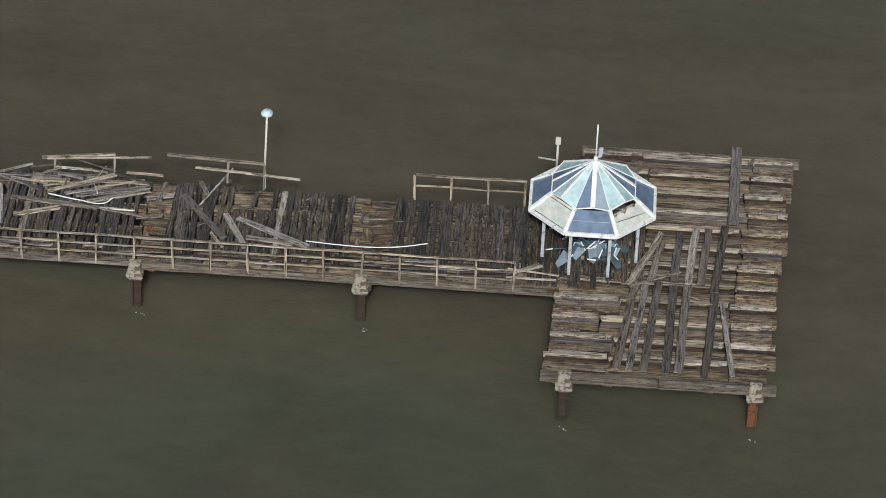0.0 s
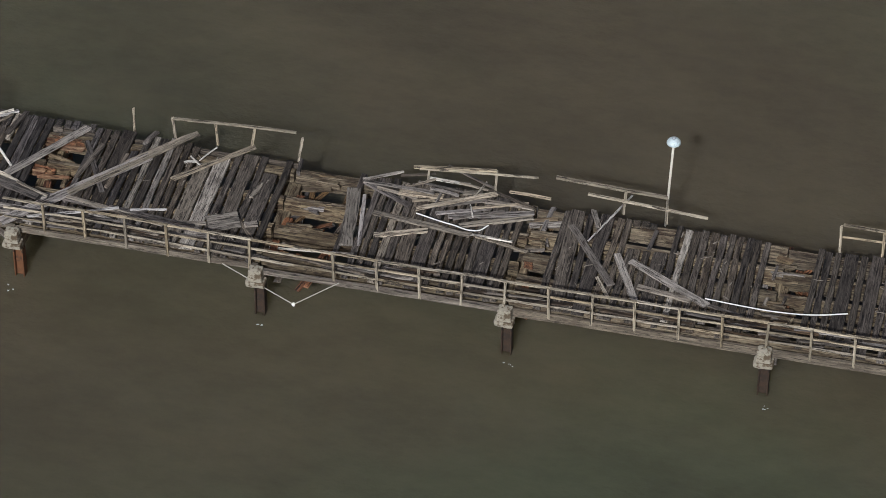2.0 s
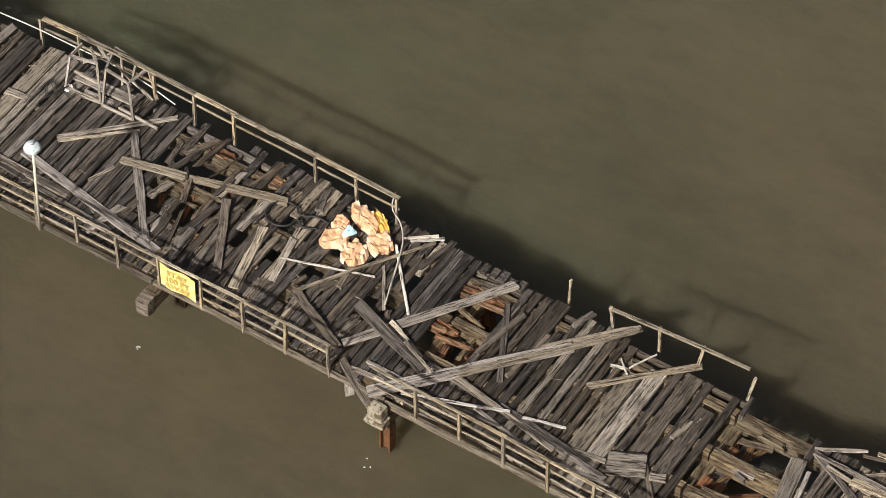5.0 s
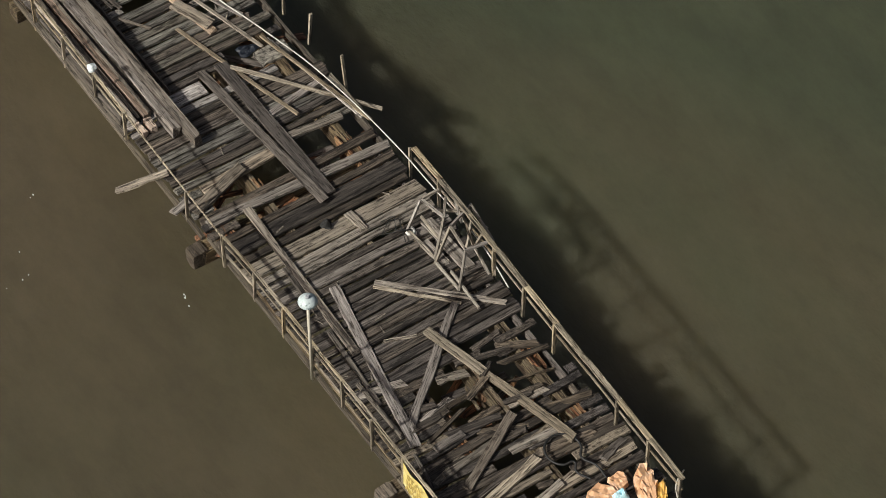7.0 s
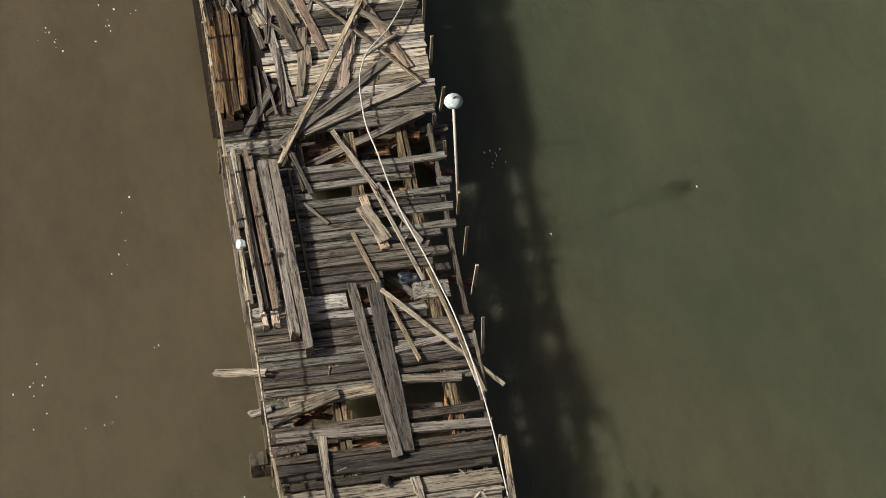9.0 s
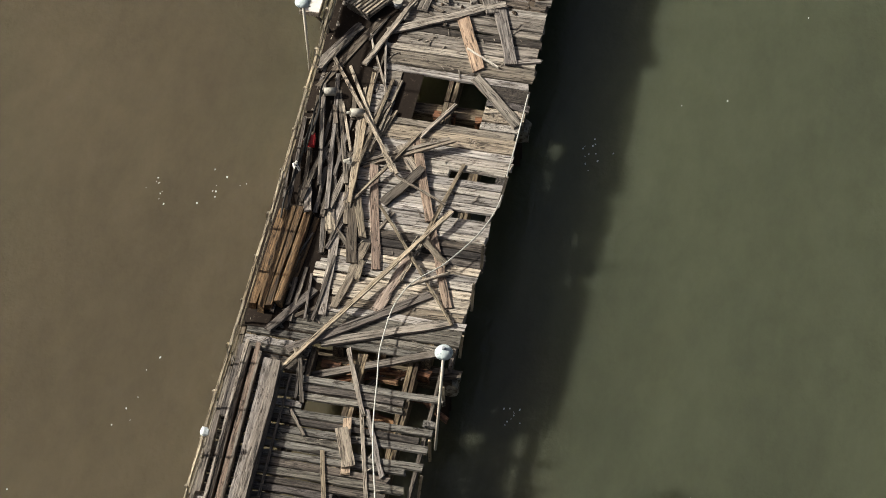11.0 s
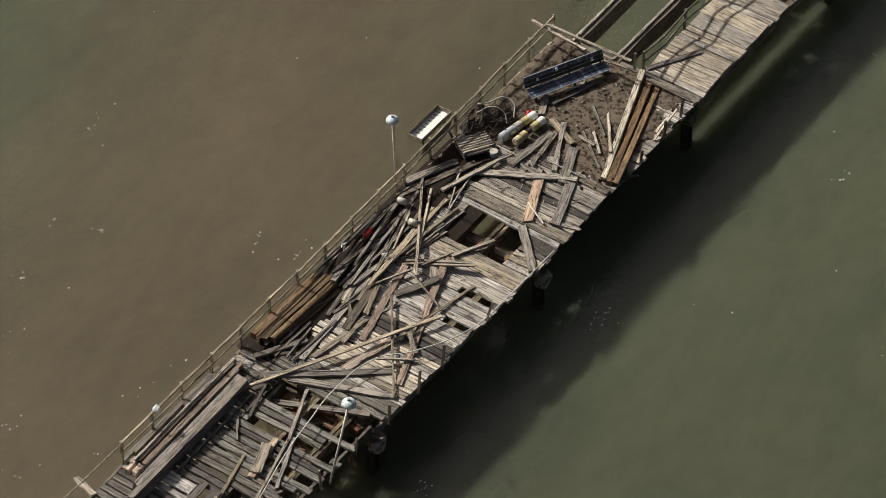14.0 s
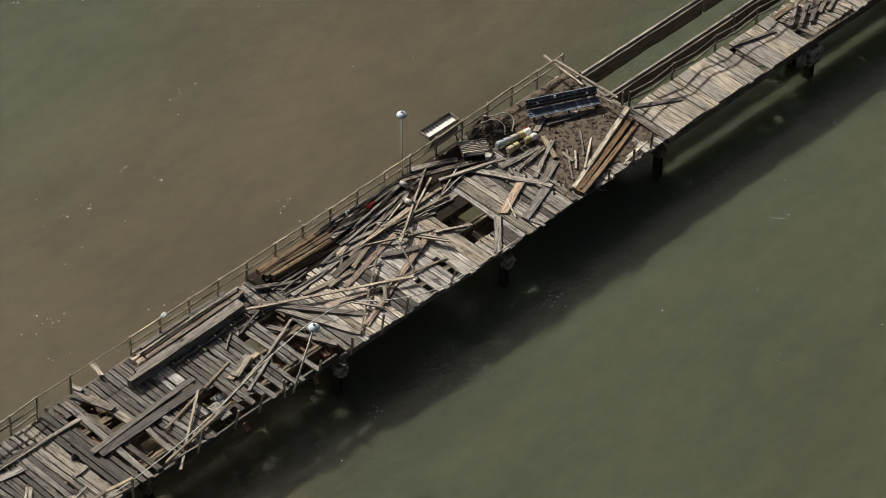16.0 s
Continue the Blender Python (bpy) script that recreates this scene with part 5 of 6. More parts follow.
loose_board("t", -65.17, 4.34, 0.002, -63.06, 2.93, 0.003, 0.12)
loose_board("g", -70.10, 4.83, 0.002, -67.31, 5.81, 0.062, 0.42)
loose_board("g", -11.92, 3.91, 0.003, -8.94, 4.75, 0.003, 0.26)
loose_board("d", -35.01, 0.80, 0.003, -33.80, 0.59, 0.003, 0.12)
loose_board("g", -52.36, 3.64, 0.081, -50.96, 4.15, 0.081, 0.40)
loose_board("t", -51.50, 3.25, 0.001, -46.67, 4.46, 0.094, 0.13)
loose_board("d", -60.92, 2.06, 0.001, -58.40, 2.59, 0.086, 0.34)
loose_board("t", -58.65, 2.90, 0.108, -57.87, 2.85, 0.001, 0.20)
loose_board("g", -59.95, 3.09, 0.003, -60.73, 3.40, 0.003, 0.14)
loose_board("g", -63.41, 3.01, 0.062, -61.89, 4.13, 0.002, 0.30)
loose_board("d", -75.12, 2.74, 0.003, -72.85, 1.96, 0.003, 0.20)
loose_board("g", -72.25, 2.96, 0.107, -69.79, 4.13, 0.001, 0.24)
loose_board("d", -69.36, 2.54, 0.003, -68.72, 3.46, 0.003, 0.10)
loose_board("w", -70.14, 3.61, 0.099, -70.14, 5.08, 0.080, 0.06)
loose_board("d", -69.77, 2.10, 0.003, -69.27, 3.28, 0.003, 0.16)
loose_board("t", 10.63, 0.11, 0.089, 12.64, 1.32, 0.059, 0.10)
loose_board("t", -10.75, 3.12, 0.003, -8.71, 2.67, 0.002, 0.16)
loose_board("t", 5.67, 0.32, 0.056, 7.18, 1.19, 0.001, 0.18)
loose_board("d", -25.42, 5.00, 0.003, -24.02, 2.31, 0.003, 0.20)
loose_board("w", -21.55, 4.99, 0.035, -21.07, 4.54, 0.056, 0.06)
loose_board("d", -54.34, 2.18, -0.417, -55.48, 5.91, 0.183, 0.28)
loose_board("d", -7.59, 4.49, 0.003, -5.58, 1.62, 0.003, 0.28)
loose_board("d", -23.59, 1.66, 0.001, -20.33, 1.25, 0.075, 0.14)
loose_board("d", -39.73, 1.06, 0.003, -36.80, 0.89, 0.003, 0.16)
loose_board("g", -61.24, 1.71, 0.003, -56.31, 2.12, 0.003, 0.30)
loose_board("d", -76.78, 3.80, -0.002, -78.92, 5.06, -0.002, 0.24)
loose_board("t", -36.18, 3.93, -0.088, -32.95, 4.64, 0.124, 0.30)
loose_board("w", -11.33, 3.10, 0.052, -9.34, 3.04, 0.055, 0.10)
loose_board("t", -21.86, 3.58, 0.003, -19.41, 6.10, 0.003, 0.22)
loose_board("g", -40.46, 3.02, 0.003, -37.82, 5.73, 0.003, 0.18)
loose_board("g", -37.81, 0.76, 0.003, -35.58, 0.81, 0.003, 0.14)
loose_board("d", -54.75, 1.81, 0.003, -53.18, 2.09, 0.003, 0.12)
loose_board("g", -53.20, 4.20, 0.003, -50.82, 5.18, 0.003, 0.16)
loose_board("t", -65.41, 4.42, 0.055, -63.82, 3.58, 0.055, 0.14)
loose_board("r", -63.73, 3.48, 0.136, -60.48, 4.59, 0.035, 0.30)
loose_board("t", -63.05, 5.14, -0.000, -59.75, 4.53, 0.154, 0.13)
loose_board("t", -59.59, 4.49, 0.081, -58.06, 4.17, 0.081, 0.14)
loose_board("g", -68.08, 1.64, 0.024, -69.93, 5.19, 0.093, 0.30)
loose_board("b", -76.35, 4.71, -0.001, -70.40, 6.52, 0.187, 0.24)
loose_board("g", -73.25, 1.45, 0.003, -72.11, 1.96, 0.003, 0.30)
loose_board("d", -24.73, 4.89, 0.081, -25.16, 2.79, 0.043, 0.20)
loose_board("b", -60.07, 1.18, 0.003, -57.07, 1.01, 0.003, 0.20)
loose_board("t", -64.82, 2.64, 0.003, -63.19, 2.26, 0.003, 0.12)
loose_board("d", -62.49, 4.01, 0.205, -60.95, 2.96, -0.001, 0.34)
loose_board("t", -60.85, 1.35, 0.001, -59.51, 1.71, 0.090, 0.30)
loose_board("g", -54.88, 1.67, 0.202, -54.43, 1.94, 0.053, 0.14)
loose_board("g", -61.55, 0.55, -0.004, -59.92, 0.91, 0.354, 0.24)
loose_board("g", -62.38, 2.09, -0.004, -63.67, 4.75, 0.316, 0.14)
loose_board("t", -64.51, 2.47, 0.056, -62.65, 2.16, 0.056, 0.13)
loose_board("d", -62.24, 1.27, 0.000, -60.02, 1.31, 0.128, 0.20)
loose_board("t", -11.41, 3.48, 0.003, -8.90, 4.56, 0.003, 0.24)
loose_board("g", -5.21, 3.09, 0.002, -2.17, 1.28, 0.059, 0.30)
loose_board("d", -30.96, 1.93, 0.003, -29.33, 1.25, 0.003, 0.26)
loose_board("g", -19.96, 1.52, 0.002, -18.90, 1.99, 0.062, 0.80)
loose_board("g", -28.63, 1.03, 0.003, -25.54, 5.76, 0.003, 0.34)
loose_board("w", -21.19, 4.83, 0.003, -20.77, 5.73, 0.003, 0.05)
loose_board("w", -27.93, 2.50, 0.103, -26.39, 1.86, 0.001, 0.16)
loose_board("t", -44.64, 1.45, 0.003, -38.61, 1.29, 0.002, 0.26)
loose_board("t", -60.79, 2.97, 0.181, -56.68, 6.04, 0.079, 0.11)
loose_board("d", -26.01, 1.80, 0.002, -19.65, 1.00, 0.003, 0.20)
loose_board("w", -31.99, 2.71, 0.081, -29.19, 3.64, 0.080, 0.06)
loose_board("t", -53.37, 3.99, 0.003, -49.49, 5.00, 0.003, 0.12)
loose_board("r", -62.51, 2.40, 0.003, -58.36, 3.36, 0.003, 0.28)
loose_board("d", -54.56, 1.89, 0.140, -53.04, 2.29, 0.000, 0.14)
loose_board("g", -69.13, 2.55, 0.065, -71.64, 2.82, 0.002, 0.36)
loose_board("g", -15.44, 4.68, 0.003, -14.95, 1.51, -0.002, 0.50)
loose_board("g", -40.93, 1.99, 0.003, -35.15, 0.94, 0.003, 0.32)
loose_board("d", -30.82, 1.89, 0.081, -28.63, 0.81, 0.081, 0.28)
loose_board("d", -49.73, 2.95, 0.000, -43.53, 3.39, 0.121, 0.30)
loose_board("g", -11.29, 4.98, 0.003, -8.98, 5.01, 0.003, 0.20)
loose_board("g", -12.32, 3.84, 0.102, -10.40, 4.73, 0.001, 0.16)
loose_board("d", -11.67, 3.73, 0.081, -9.95, 4.55, 0.081, 0.14)
loose_board("t", -25.22, 1.80, 0.080, -21.39, 1.03, 0.080, 0.18)
loose_board("d", -29.12, 2.53, 0.000, -27.06, 1.90, 0.112, 0.34)
loose_board("t", -28.31, 2.76, 0.003, -29.26, 4.18, 0.003, 0.12)
loose_board("d", -49.56, 3.56, 0.081, -43.69, 3.66, 0.071, 0.42)
loose_board("g", -62.04, 3.14, 0.226, -61.21, 4.94, 0.131, 0.09)
loose_board("t", -61.02, 2.20, 0.102, -59.50, 2.71, 0.001, 0.24)
loose_board("t", -57.77, 4.44, 0.239, -58.66, 5.57, 0.061, 0.12)
loose_board("g", -63.84, 1.85, 0.001, -60.35, 1.46, 0.110, 0.20)
loose_board("w", -74.55, 2.30, 0.003, -73.79, 1.95, 0.003, 0.07)
loose_board("w", -67.80, 4.28, 0.081, -67.18, 5.44, 0.061, 0.07)
loose_board("t", 5.78, 0.70, 0.115, 7.85, 0.59, 0.001, 0.08)
loose_board("t", -38.24, 3.25, 0.134, -36.15, 3.90, -0.043, 0.30)
loose_board("t", -14.46, 3.50, 0.001, -10.78, 2.96, 0.119, 0.24)
loose_board("d", -15.17, 5.08, 0.003, -13.22, 4.12, 0.003, 0.20)
loose_board("w", -26.18, 0.43, 0.050, -23.14, 1.51, 0.146, 0.10)
loose_board("g", -62.57, 2.03, -0.004, -63.74, 4.57, 0.312, 0.14)
loose_board("t", -63.89, 3.61, 0.219, -60.88, 2.15, 0.175, 0.12)
loose_board("d", -64.98, 0.09, -0.002, -60.22, 0.63, 0.245, 0.14)
loose_board("d", -64.04, -0.11, -0.004, -59.91, 0.27, 0.347, 0.12)
loose_board("g", -62.92, 0.90, 0.001, -61.47, 0.64, 0.092, 0.20)
loose_board("g", -64.31, 1.34, 0.001, -61.70, 1.31, 0.108, 0.12)
loose_board("t", -65.67, 2.19, 0.003, -63.12, 1.89, 0.003, 0.14)
loose_board("g", -14.64, 4.79, 0.099, -13.12, 4.62, 0.001, 0.14)
loose_board("w", -22.77, 1.56, 0.089, -21.55, 1.98, 0.001, 0.10)
loose_board("t", -55.33, 3.18, 0.002, -52.84, 4.18, 0.068, 0.16)
loose_board("d", -63.88, -0.38, -0.345, -60.42, 0.03, 0.255, 0.10)
loose_board("d", -65.28, -0.00, 0.003, -68.58, 1.37, 0.003, 0.26)
loose_board("g", -66.44, 1.22, 0.063, -69.73, 2.35, 0.126, 0.20)
loose_board("d", -62.44, 0.71, 0.109, -60.32, 0.59, 0.326, 0.14)
loose_board("t", -13.29, 4.44, 0.003, -11.70, 4.90, 0.003, 0.12)
loose_board("g", -23.78, 3.94, 0.003, -21.61, 6.36, 0.003, 0.26)
loose_board("w", -28.37, 2.91, 0.062, -29.02, 4.63, 0.002, 0.06)
loose_board("t", -64.88, 0.90, 0.000, -62.78, 1.63, 0.129, 0.10)
loose_board("t", -59.71, 4.45, 0.206, -58.88, 5.48, 0.053, 0.20)
loose_board("g", -65.45, 0.18, 0.078, -61.19, 0.98, 0.209, 0.14)
loose_board("t", -65.34, 0.69, -0.000, -61.44, 1.77, 0.152, 0.14)
loose_board("t", -65.60, 1.46, -0.001, -61.27, 1.93, 0.160, 0.13)
loose_board("d", -29.12, 2.53, 0.078, -26.00, 1.35, 0.209, 0.38)
loose_board("g", -27.01, -0.12, 0.078, -22.88, 4.63, 0.082, 0.40)
loose_board("t", -13.87, 4.67, 0.102, -12.23, 4.90, 0.001, 0.30)
loose_board("t", -25.13, 1.84, 0.158, -21.57, 6.11, 0.141, 0.20)
loose_board("t", -27.05, 1.95, 0.240, -25.71, 1.37, 0.296, 0.12)
loose_board("w", -27.60, 3.00, 0.002, -29.38, 5.03, 0.067, 0.10)
loose_board("t", -49.26, 3.73, 0.161, -45.57, 6.64, 0.007, 0.14)
loose_board("t", -66.32, 1.59, -0.002, -60.60, 2.05, 0.243, 0.18)
loose_board("t", -66.08, 2.27, 0.028, -62.30, 1.97, 0.226, 0.14)
loose_board("t", -66.13, 2.53, -0.017, -62.82, 2.20, 0.156, 0.10)
loose_board("g", -66.04, -0.25, 0.002, -68.19, 0.78, 0.003, 0.36)
loose_board("d", -63.44, -0.33, -0.188, -61.00, -0.15, 0.169, 0.10)
loose_board("d", -12.23, 4.39, 0.001, -10.66, 4.99, 0.098, 0.12)
loose_board("t", -11.18, 4.42, 0.092, -9.22, 5.17, 0.080, 0.12)
loose_board("t", -30.83, 1.87, 0.160, -28.43, 5.73, 0.091, 0.11)
loose_board("t", -66.42, 0.80, -0.004, -62.03, 3.09, 0.314, 0.12)
loose_board("g", -66.05, 0.50, -0.001, -60.25, 1.42, 0.191, 0.16)
loose_board("g", -12.35, 5.21, 0.131, -12.48, 3.80, 0.000, 0.10)
loose_board("w", -11.21, 4.54, 0.150, -10.97, 3.91, 0.132, 0.06)
loose_board("g", -15.22, 5.05, 0.073, -12.54, 4.90, 0.138, 0.16)
loose_board("t", -60.88, 5.21, 0.292, -53.91, 1.35, 0.163, 0.18)
loose_board("g", -12.77, 4.96, 0.263, -11.74, 5.10, -0.003, 0.14)
loose_board("w", -17.68, 1.30, -0.417, -14.52, 0.98, 0.183, 0.10)
loose_board("g", -66.62, 0.24, 0.062, -61.94, 3.27, 0.373, 0.12)
loose_board("d", -10.80, 5.70, -0.001, -9.00, 4.84, 0.165, 0.14)
loose_board("w", -29.20, 5.41, 0.003, -28.29, 6.08, 0.003, 0.16)
loose_board("w", -6.82, 3.65, 0.083, -5.79, 6.56, -0.010, 0.07)
loose_board("t", -13.08, 3.95, 0.081, -10.43, 5.44, 0.074, 0.20)
loose_board("t", -10.07, 5.74, 0.003, -8.54, 5.77, -0.072, 0.12)
loose_board("d", -13.31, 5.53, 0.002, -11.58, 5.33, 0.003, 0.10)
loose_board("w", -29.35, 5.34, 0.056, -28.49, 6.03, 0.056, 0.10)
loose_board("t", -11.66, 5.25, 0.003, -10.93, 5.47, 0.002, 0.20)
loose_board("w", -13.05, 5.82, 0.003, -11.46, 5.80, 0.001, 0.12)
loose_board("g", -13.65, 5.12, 0.001, -12.71, 5.71, 0.086, 0.10)
loose_board("t", -11.87, 5.75, 0.053, -10.79, 5.63, 0.002, 0.10)
loose_board("g", -15.26, 5.20, 0.003, -13.93, 5.95, 0.003, 0.12)
loose_board("d", -13.99, 5.73, 0.002, -12.80, 6.11, 0.003, 0.10)
loose_board("w", -10.94, 6.07, 0.008, -11.15, 5.00, 0.170, 0.07)
loose_board("t", -47.54, 6.09, -0.000, -45.36, 6.10, 0.116, 0.10)
loose_board("t", -75.47, 2.62, 0.800, -75.79, 4.08, 0.700, 0.14)
loose_board("w", -49.72, 5.29, -0.000, -45.53, 5.91, 0.156, 0.08)
loose_board("t", -75.74, -0.95, 0.950, -75.55, 1.74, 0.850, 0.14)
loose_board("d", -12.51, 6.81, -0.115, -10.58, 5.65, 0.124, 0.10)
loose_board("t", -49.89, 5.15, 0.043, -45.26, 6.05, 0.220, 0.12)
loose_board("t", -75.73, -0.22, 1.100, -75.84, 3.69, 1.050, 0.14)
# dark thin boards filling the heap by the railing
for k in range(46):
    x, y = -68.3 + 11.5 * brng.random(), 0.3 + 1.7 * brng.random()
    L, turn = brng.uniform(0.8, 2.8), radians(brng.gauss(8, 16))
    dx, dy = L / 2 * math.cos(turn), L / 2 * math.sin(turn)
    z = 0.02 + 0.05 * brng.random()
    loose_board("dgdd"[k % 4], x - dx, max(0.1, y - dy), z, x + dx, max(0.1, y + dy), z + brng.uniform(0.0, 0.05), brng.uniform(0.07, 0.16))

srng = random.Random(31)
sv, sf = [], []
for k in range(420):
    x = srng.choice((srng.uniform(-76, -50), srng.uniform(-76, -58), srng.uniform(-50, 6)))
    y, L, w = srng.uniform(0.1, 5.9), srng.uniform(0.06, 0.42) * (0.6 if x < -69.5 else 1), srng.uniform(0.015, 0.05)
    a = srng.uniform(0, math.pi)
    if y > north_edge(x) - 0.35 or any(q[0] - 0.2 < x < q[1] + 0.2 and q[2] - 0.2 < y < q[3] + 0.2 for q in HOLES):
        continue
    c, s, n0, z = math.cos(a), math.sin(a), len(sv), 0.012 + (0.08 if x < -69.5 else 0)
    for px, py, pz in ((-L, -w, 0), (L, -w * 0.6, 0), (L * 0.9, w, 0), (-L * 0.8, w, 0), (-L, -w, 0.014), (L, -w * 0.6, 0.014), (L * 0.9, w, 0.014), (-L * 0.8, w, 0.014)):
        sv.append((x + (px * c - py * s) / 2, y + (px * s + py * c) / 2, z + pz))
    sf += [tuple(n0 + i for i in f) for f in ((4, 5, 6, 7), (0, 1, 5, 4), (1, 2, 6, 5), (2, 3, 7, 6), (3, 0, 4, 7))]
tagged(new("wood_splinters", mesh_of("wood_splinters", sv, sf, GREY)), "small grey wood splinters littering the deck", "splinters", kind="stuff")

# ---- platform at the sea end ----
platform = tagged(empty("sea_platform"), "wide platform of bleached ragged timbers with gaps", "platform", kind="structure")
prng = random.Random(21)


def skew(y):
    return (y + 5.4) * 0.072


broad = [plank_mesh("timber", 3.0, prng.uniform(0.34, 0.4), 0.24, PLATF, prng, 0.05, 0.0, 8) for _ in range(12)]
ridge = [plank_mesh("timber", 3.0, prng.uniform(0.13, 0.19), 0.2, mat, prng, 0.1, 0.0, 8) for mat in (RIDGE, RIDGE, RIDGE, TAN) * 3]
# near-black boards whose colour stands in for the shaded gaps between rows
gap_fill = [plank_mesh("timber", 3.0, prng.uniform(0.24, 0.3), 0.2, mat, prng, 0.05, 0.0, 6) for mat in (DARKBR, DARKBR, DARK) * 2]


def timber(kinds, a, b, y, z, wide_by=1.0):
    ob = part("timber", kinds[prng.randrange(len(kinds))], platform, pose((a + b) / 2, y + prng.uniform(-0.03, 0.03), z, prng.uniform(-4, 4), prng.uniform(-0.3, 0.3), prng.uniform(-0.4, 0.4)))
    ob.scale = ((b - a + 0.02) / 3.0, wide_by, 1)


# twelve rows: broad bleached boards, a sunken one coloured as a dark gap, then a pair of narrow ridges
for row in range(12):
    y = -5.28 + 1.275 * row
    ends = [7.45, 10.1 + prng.uniform(-0.9, 0.5), 14.45 + prng.uniform(-0.15, 0.15), 16.2 + prng.uniform(-0.2, 0.1)]
    for k, (a, b) in enumerate(zip(ends, ends[1:])):
        a, b = a + skew(y), b + skew(y)
        under = 0.06 if -0.5 < y < 6 and a < 11.2 else 0.0
        if k == 0:
            a += prng.uniform(-0.1, 0.12)
        if k == 0 and row < 4:
            timber(broad, a, a + 1.1, y + 0.2, -0.46 + prng.uniform(-0.03, 0.03))
            timber(gap_fill, a + 1.15, b, y + 0.2, -0.55, 1.3)
        else:
            timber(broad, a, b, y + 0.18, -0.5 + prng.uniform(-0.05, 0.03))
        timber(broad, a, b, y + 0.5, -0.47 + prng.uniform(-0.05, 0.03), prng.uniform(0.75, 0.95))
        timber(gap_fill, a + 0.05, b, y + 0.8, -0.41 + prng.uniform(-0.05, 0.05), prng.uniform(0.9, 1.1))
        if prng.random() > 0.08:
            timber(ridge, a, b - prng.uniform(0, 0.5), y + 0.96, -0.26 - under + prng.uniform(-0.03, 0.02), prng.uniform(0.8, 1.05))
        timber(ridge, a + prng.uniform(0, 0.4), b, y + 1.12, -0.3 - under + prng.uniform(-0.05, 0.03), prng.uniform(0.9, 1.2))
        if prng.random() < 0.6:
            timber(gap_fill, a, b, y + 1.24, -0.44, 0.5)
for y in (-5.5, 9.95):
    for k in range(2):
        part("edge_beam", plank_mesh("edge_beam", 4.5, 0.2, 0.42, FASCIA, prng, 0.04, 0.0, 6), platform, pose(9.6 + skew(y) + 4.55 * k, y, -0.5))
for k in range(5):
    xx = 8.0 + 1.95 * k
    part("under_beam", plank_mesh("under_beam", 15.2, 0.34, 0.4, JOIST, prng, 0.05, 0.0, 6), platform, pose(xx + skew(2.2), 2.2, -0.72, 0, 0, 90 - 4.1))

# ---- deck planks ----
deck = tagged(empty("pier_deck"), "grey weathered plank deck with holes and gaps", "deck", kind="structure")
drng = random.Random(8)
full = [plank_mesh("plank", 6.0, 0.295, 0.075, DECK, drng, 0.1, 0.01, 6) for _ in range(12)]
wide = [plank_mesh("plank", 6.0, 0.6, 0.075, DECK, drng, 0.1, 0.01, 6) for _ in range(5)]
pale = [plank_mesh("plank", 6.0, 0.295, 0.075, BLEACH, drng, 0.12, 0.012, 6) for _ in range(10)]
pale_wide = [plank_mesh("plank", 6.0, 0.6, 0.075, BLEACH, drng, 0.1, 0.01, 6) for _ in range(4)]
dusky_wide = [plank_mesh("plank", 6.0, 0.6, 0.075, DUSKY, drng, 0.1, 0.01, 6) for _ in range(4)]
dusky = [plank_mesh("plank", 6.0, 0.295, 0.075, DUSKY, drng, 0.12, 0.012, 6) for _ in range(10)]
grim_wide = [plank_mesh("plank", 6.0, 0.6, 0.075, DUSKYG, drng, 0.1, 0.01, 6) for _ in range(4)]
grim = [plank_mesh("plank", 6.0, 0.295, 0.075, DUSKYG, drng, 0.12, 0.012, 6) for _ in range(10)]
cool_wide = [plank_mesh("plank", 6.0, 0.6, 0.075, COOL, drng, 0.1, 0.01, 6) for _ in range(4)]
cool = [plank_mesh("plank", 6.0, 0.295, 0.075, COOL, drng, 0.12, 0.012, 6) for _ in range(8)]
x = 11.2
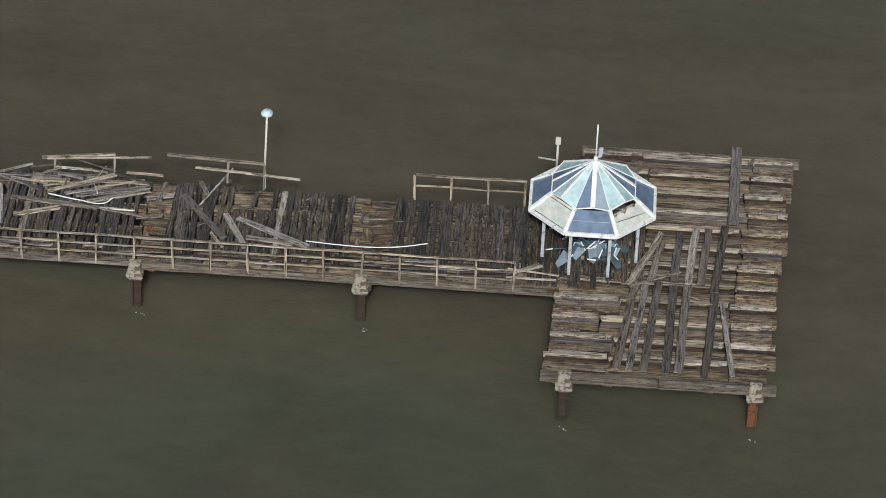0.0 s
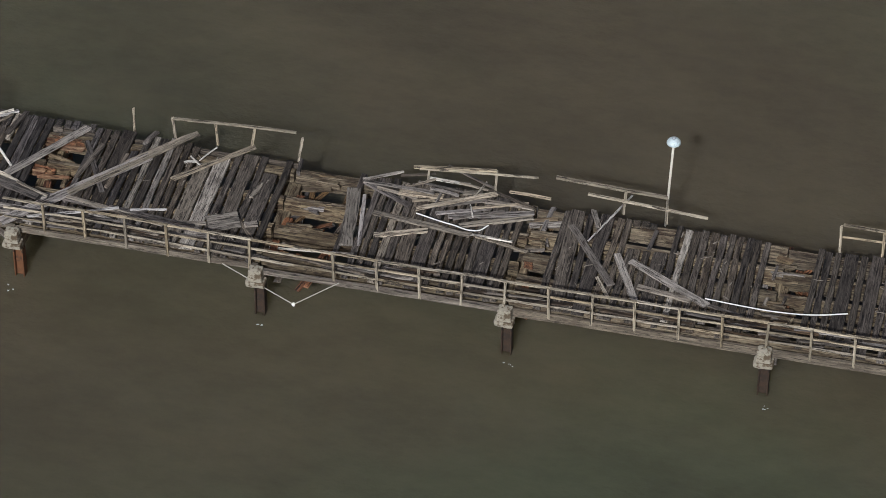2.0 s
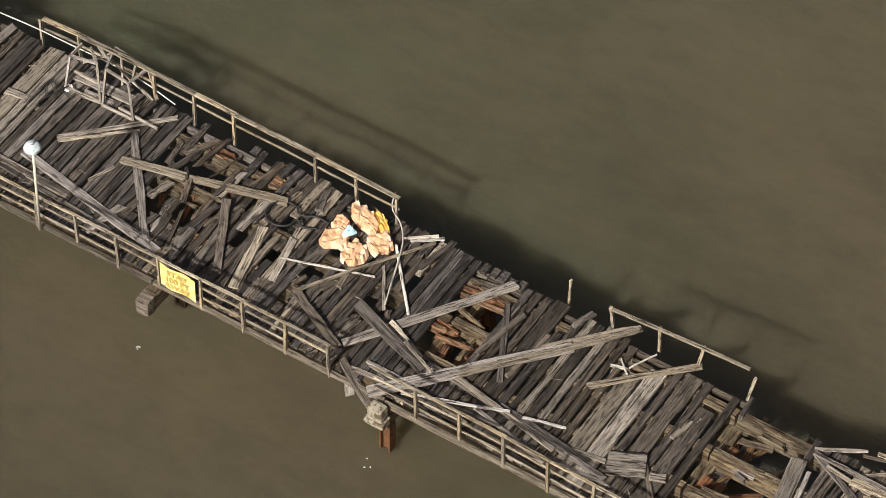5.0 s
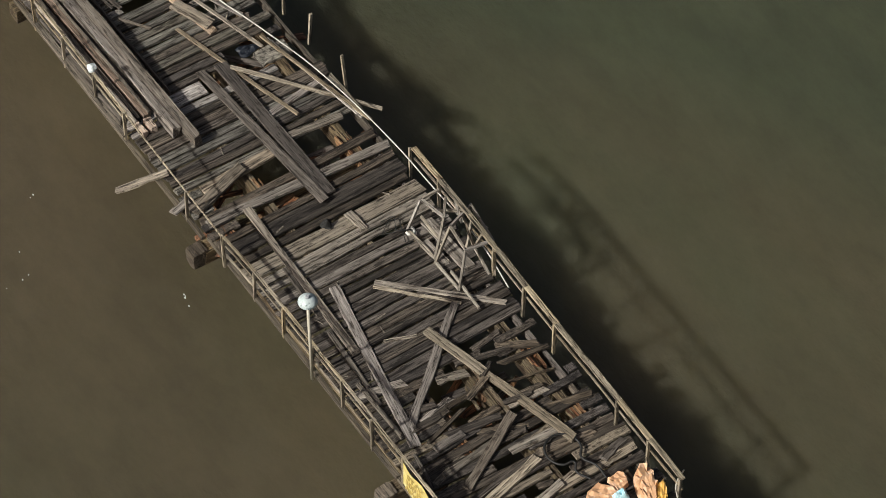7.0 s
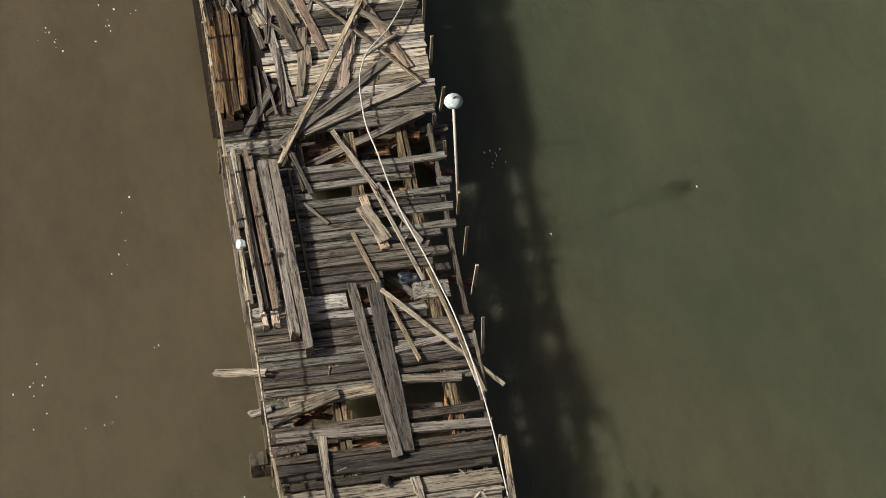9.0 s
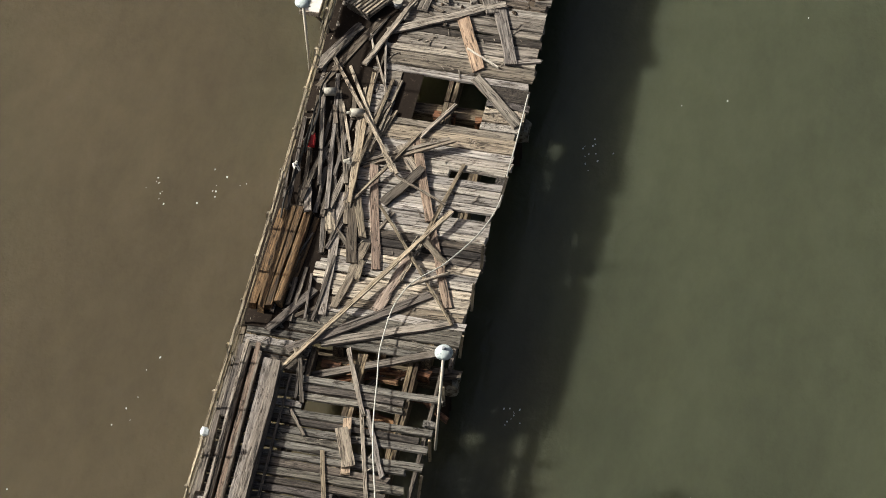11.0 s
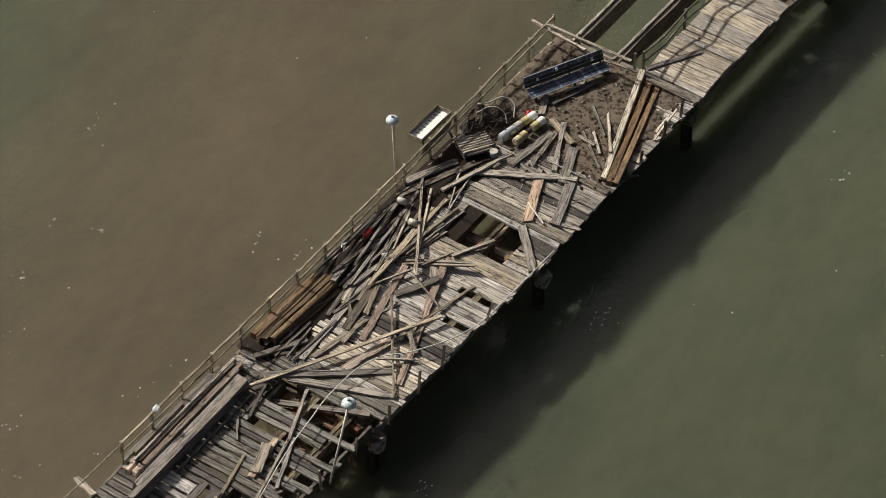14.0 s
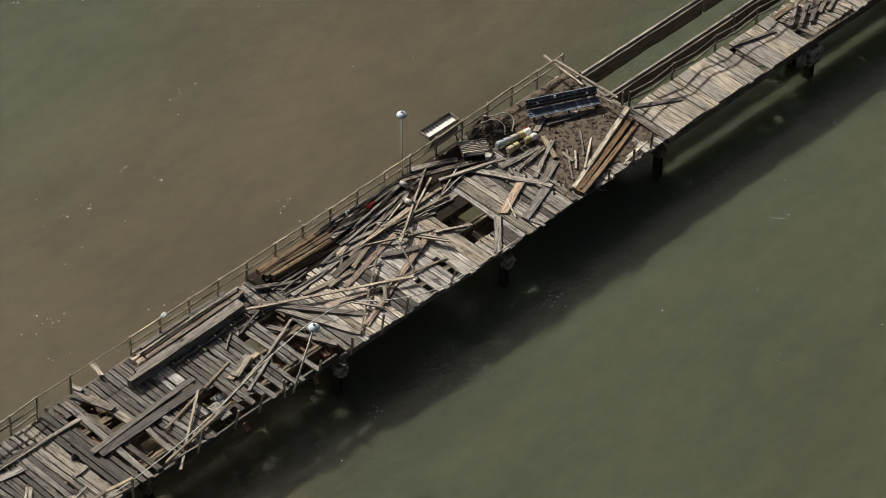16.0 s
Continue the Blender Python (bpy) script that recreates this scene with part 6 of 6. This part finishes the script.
while x > -76.6:
    n = north_edge(x)
    big = drng.random() < (0.03 if -46.5 < x < -36 else 0.12)
    w = 0.615 if big else 0.31
    xc = x - w / 2
    spans = [(south_edge(xc) + 0.12, n + drng.uniform(-0.06, 0.1))]
    gaps = [(h[2], h[3]) for h in HOLES if h[0] < xc < h[1]]
    ragged = -43.5 < xc < -28 or -54 < xc < -48.5 or -8.3 < xc < -5
    if ragged and drng.random() < (0.7 if -37.5 < xc < -28 else 0.14 if xc < -37.5 and xc > -43.5 else 0.12):
        g = drng.uniform(0.4, n - 1.0)
        gaps.append((g, g + drng.uniform(0.7, 2.2)))
    if -5.4 < xc < -4.0:
        gaps.append((3.8, 5.0))
    if -24 < xc < -18.5 and drng.random() < 0.15:
        gaps.append((n - drng.uniform(0.4, 1.2), 9))
    if xc > 6.2 and drng.random() < 0.3:
        gaps.append((-1, drng.uniform(0.4, 1.0)))
    if xc > -16 and drng.random() < 0.4:
        gaps.append((-1, drng.uniform(0.15, 0.9)))
    if -57 < xc < -48.5 and drng.random() < 0.5:
        gaps.append((n - drng.uniform(0.15, 1.1), 9))
    for g0, g1 in gaps:
        spans = [s for a, b in spans for s in ((a, min(b, g0)), (max(a, g1), b)) if s[1] - s[0] > 0.25]
    for a, b in spans:
        me = (wide if big else full)[drng.randrange(5 if big else 12)]
        loose = 1.2 if -54 < xc < -37.5 else 2.5 if ragged else 0.7
        # more dark planks seaward, the duller light there put into their colour
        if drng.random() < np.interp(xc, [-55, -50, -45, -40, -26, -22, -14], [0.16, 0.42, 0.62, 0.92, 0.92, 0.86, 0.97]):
            me = (dusky_wide if xc > -22 else grim_wide)[drng.randrange(4)] if big else (dusky if xc > -22 else grim)[drng.randrange(10)]
        elif drng.random() < np.interp(xc, [-68, -66, -62, -56, -51, -46, -40], [0.25, 0.5, 0.9, 0.5, 0.12, 0.02, 0.0]):
            me = pale_wide[drng.randrange(4)] if big else pale[drng.randrange(10)]
        elif -56.5 < xc < -43:
            me = cool_wide[drng.randrange(4)] if big else cool[drng.randrange(8)]
        ob = part("plank", me, deck, pose(xc + drng.uniform(-0.015, 0.015), (a + b) / 2, -0.08 + drng.uniform(-0.02, 0.016) * (0.4 if xc < -56 else 1), drng.uniform(-3, 3) * (0.3 if xc < -56 else 1), drng.uniform(-0.15, 0.15), 90 + drng.uniform(-loose, loose)))
        ob.scale = ((b - a) / 6.0, drng.uniform(0.8, 1.0) if -55 < xc < -49 else drng.uniform(1.0, 1.06) if xc < -56 else drng.uniform(0.77, 0.97) if xc > -24 else drng.uniform(0.8, 0.98), 1)
    x -= w
land = [plank_mesh("plank", 2.75, 0.3, 0.075, LANDW, drng, 0.05, 0.005, 4) for _ in range(6)]
land_wide = [plank_mesh("plank", 2.75, 0.9, 0.075, LANDW, drng, 0.08, 0.005, 4) for _ in range(5)]
damp_short = [plank_mesh("plank", 2.75, 0.3, 0.075, DECK, drng, 0.15, 0.01, 4) for _ in range(4)]
x = -76.7
while x > -110:
    broad = x > -86 and drng.random() < 0.45
    w = 0.905 if broad else 0.305
    sunk = -90.0 < x < -86.6
    m = pose(x - w / 2, 5.1 + drng.uniform(-0.06, 0.06), -0.08 + drng.uniform(-0.012, 0.012), drng.uniform(-1, 1), 0, 90 + drng.uniform(-0.8, 0.8))
    if sunk:
        m = pose(x - w / 2, 4.9 + drng.uniform(-0.05, 0.05), -0.14 + 0.05 * (-88.3 - x), drng.uniform(-2, 2), -3, 97 + drng.uniform(-1, 1))
    me = damp_short[drng.randrange(4)] if x < -86.3 else land_wide[drng.randrange(5)] if broad else land[drng.randrange(6)]
    if not (-86.9 < x < -86.0 or -83.5 < x < -83.1):
        part("plank", me, shore, m)
    x -= w

# short broken planks over the torn stretch, and broken strips along the south edge
scraps = [plank_mesh("plank", 1.5, 0.24, 0.06, mat, drng, 0.2, 0.01, 5) for mat in (DUSKY, DUSKY, DUSKY, GREY, DUSKY, DARK)]
strips = [plank_mesh("edge_strip", 1.5, 0.12, 0.05, mat, drng, 0.12, 0.01, 4) for mat in (DARK, DARKBR, GREY, DARKBR, DUSKY)]
for k in range(64):
    m = pose(-37.6 + 9.6 * drng.random(), 0.9 + 4.5 * drng.random(), drng.uniform(-0.08, 0.0), drng.uniform(-5, 5), drng.uniform(-2, 2), drng.gauss(88, 13))
    part("plank", scraps[drng.randrange(6)], deck, m).scale = (drng.uniform(0.35, 1.25), drng.uniform(0.55, 1.2), 1)
for k in range(68):
    x = 5.6 - 21.5 * drng.random() if k < 46 else -16.8 - 10.0 * drng.random()
    m = pose(x, 0.14 + 0.8 * drng.random() ** 1.3, drng.uniform(0.0, 0.05), drng.uniform(-6, 6), drng.uniform(-1, 1), drng.uniform(-7, 7))
    part("edge_strip", strips[drng.randrange(5)], deck, m).scale = (drng.uniform(0.45, 1.7), drng.uniform(0.6, 1.5), 1)
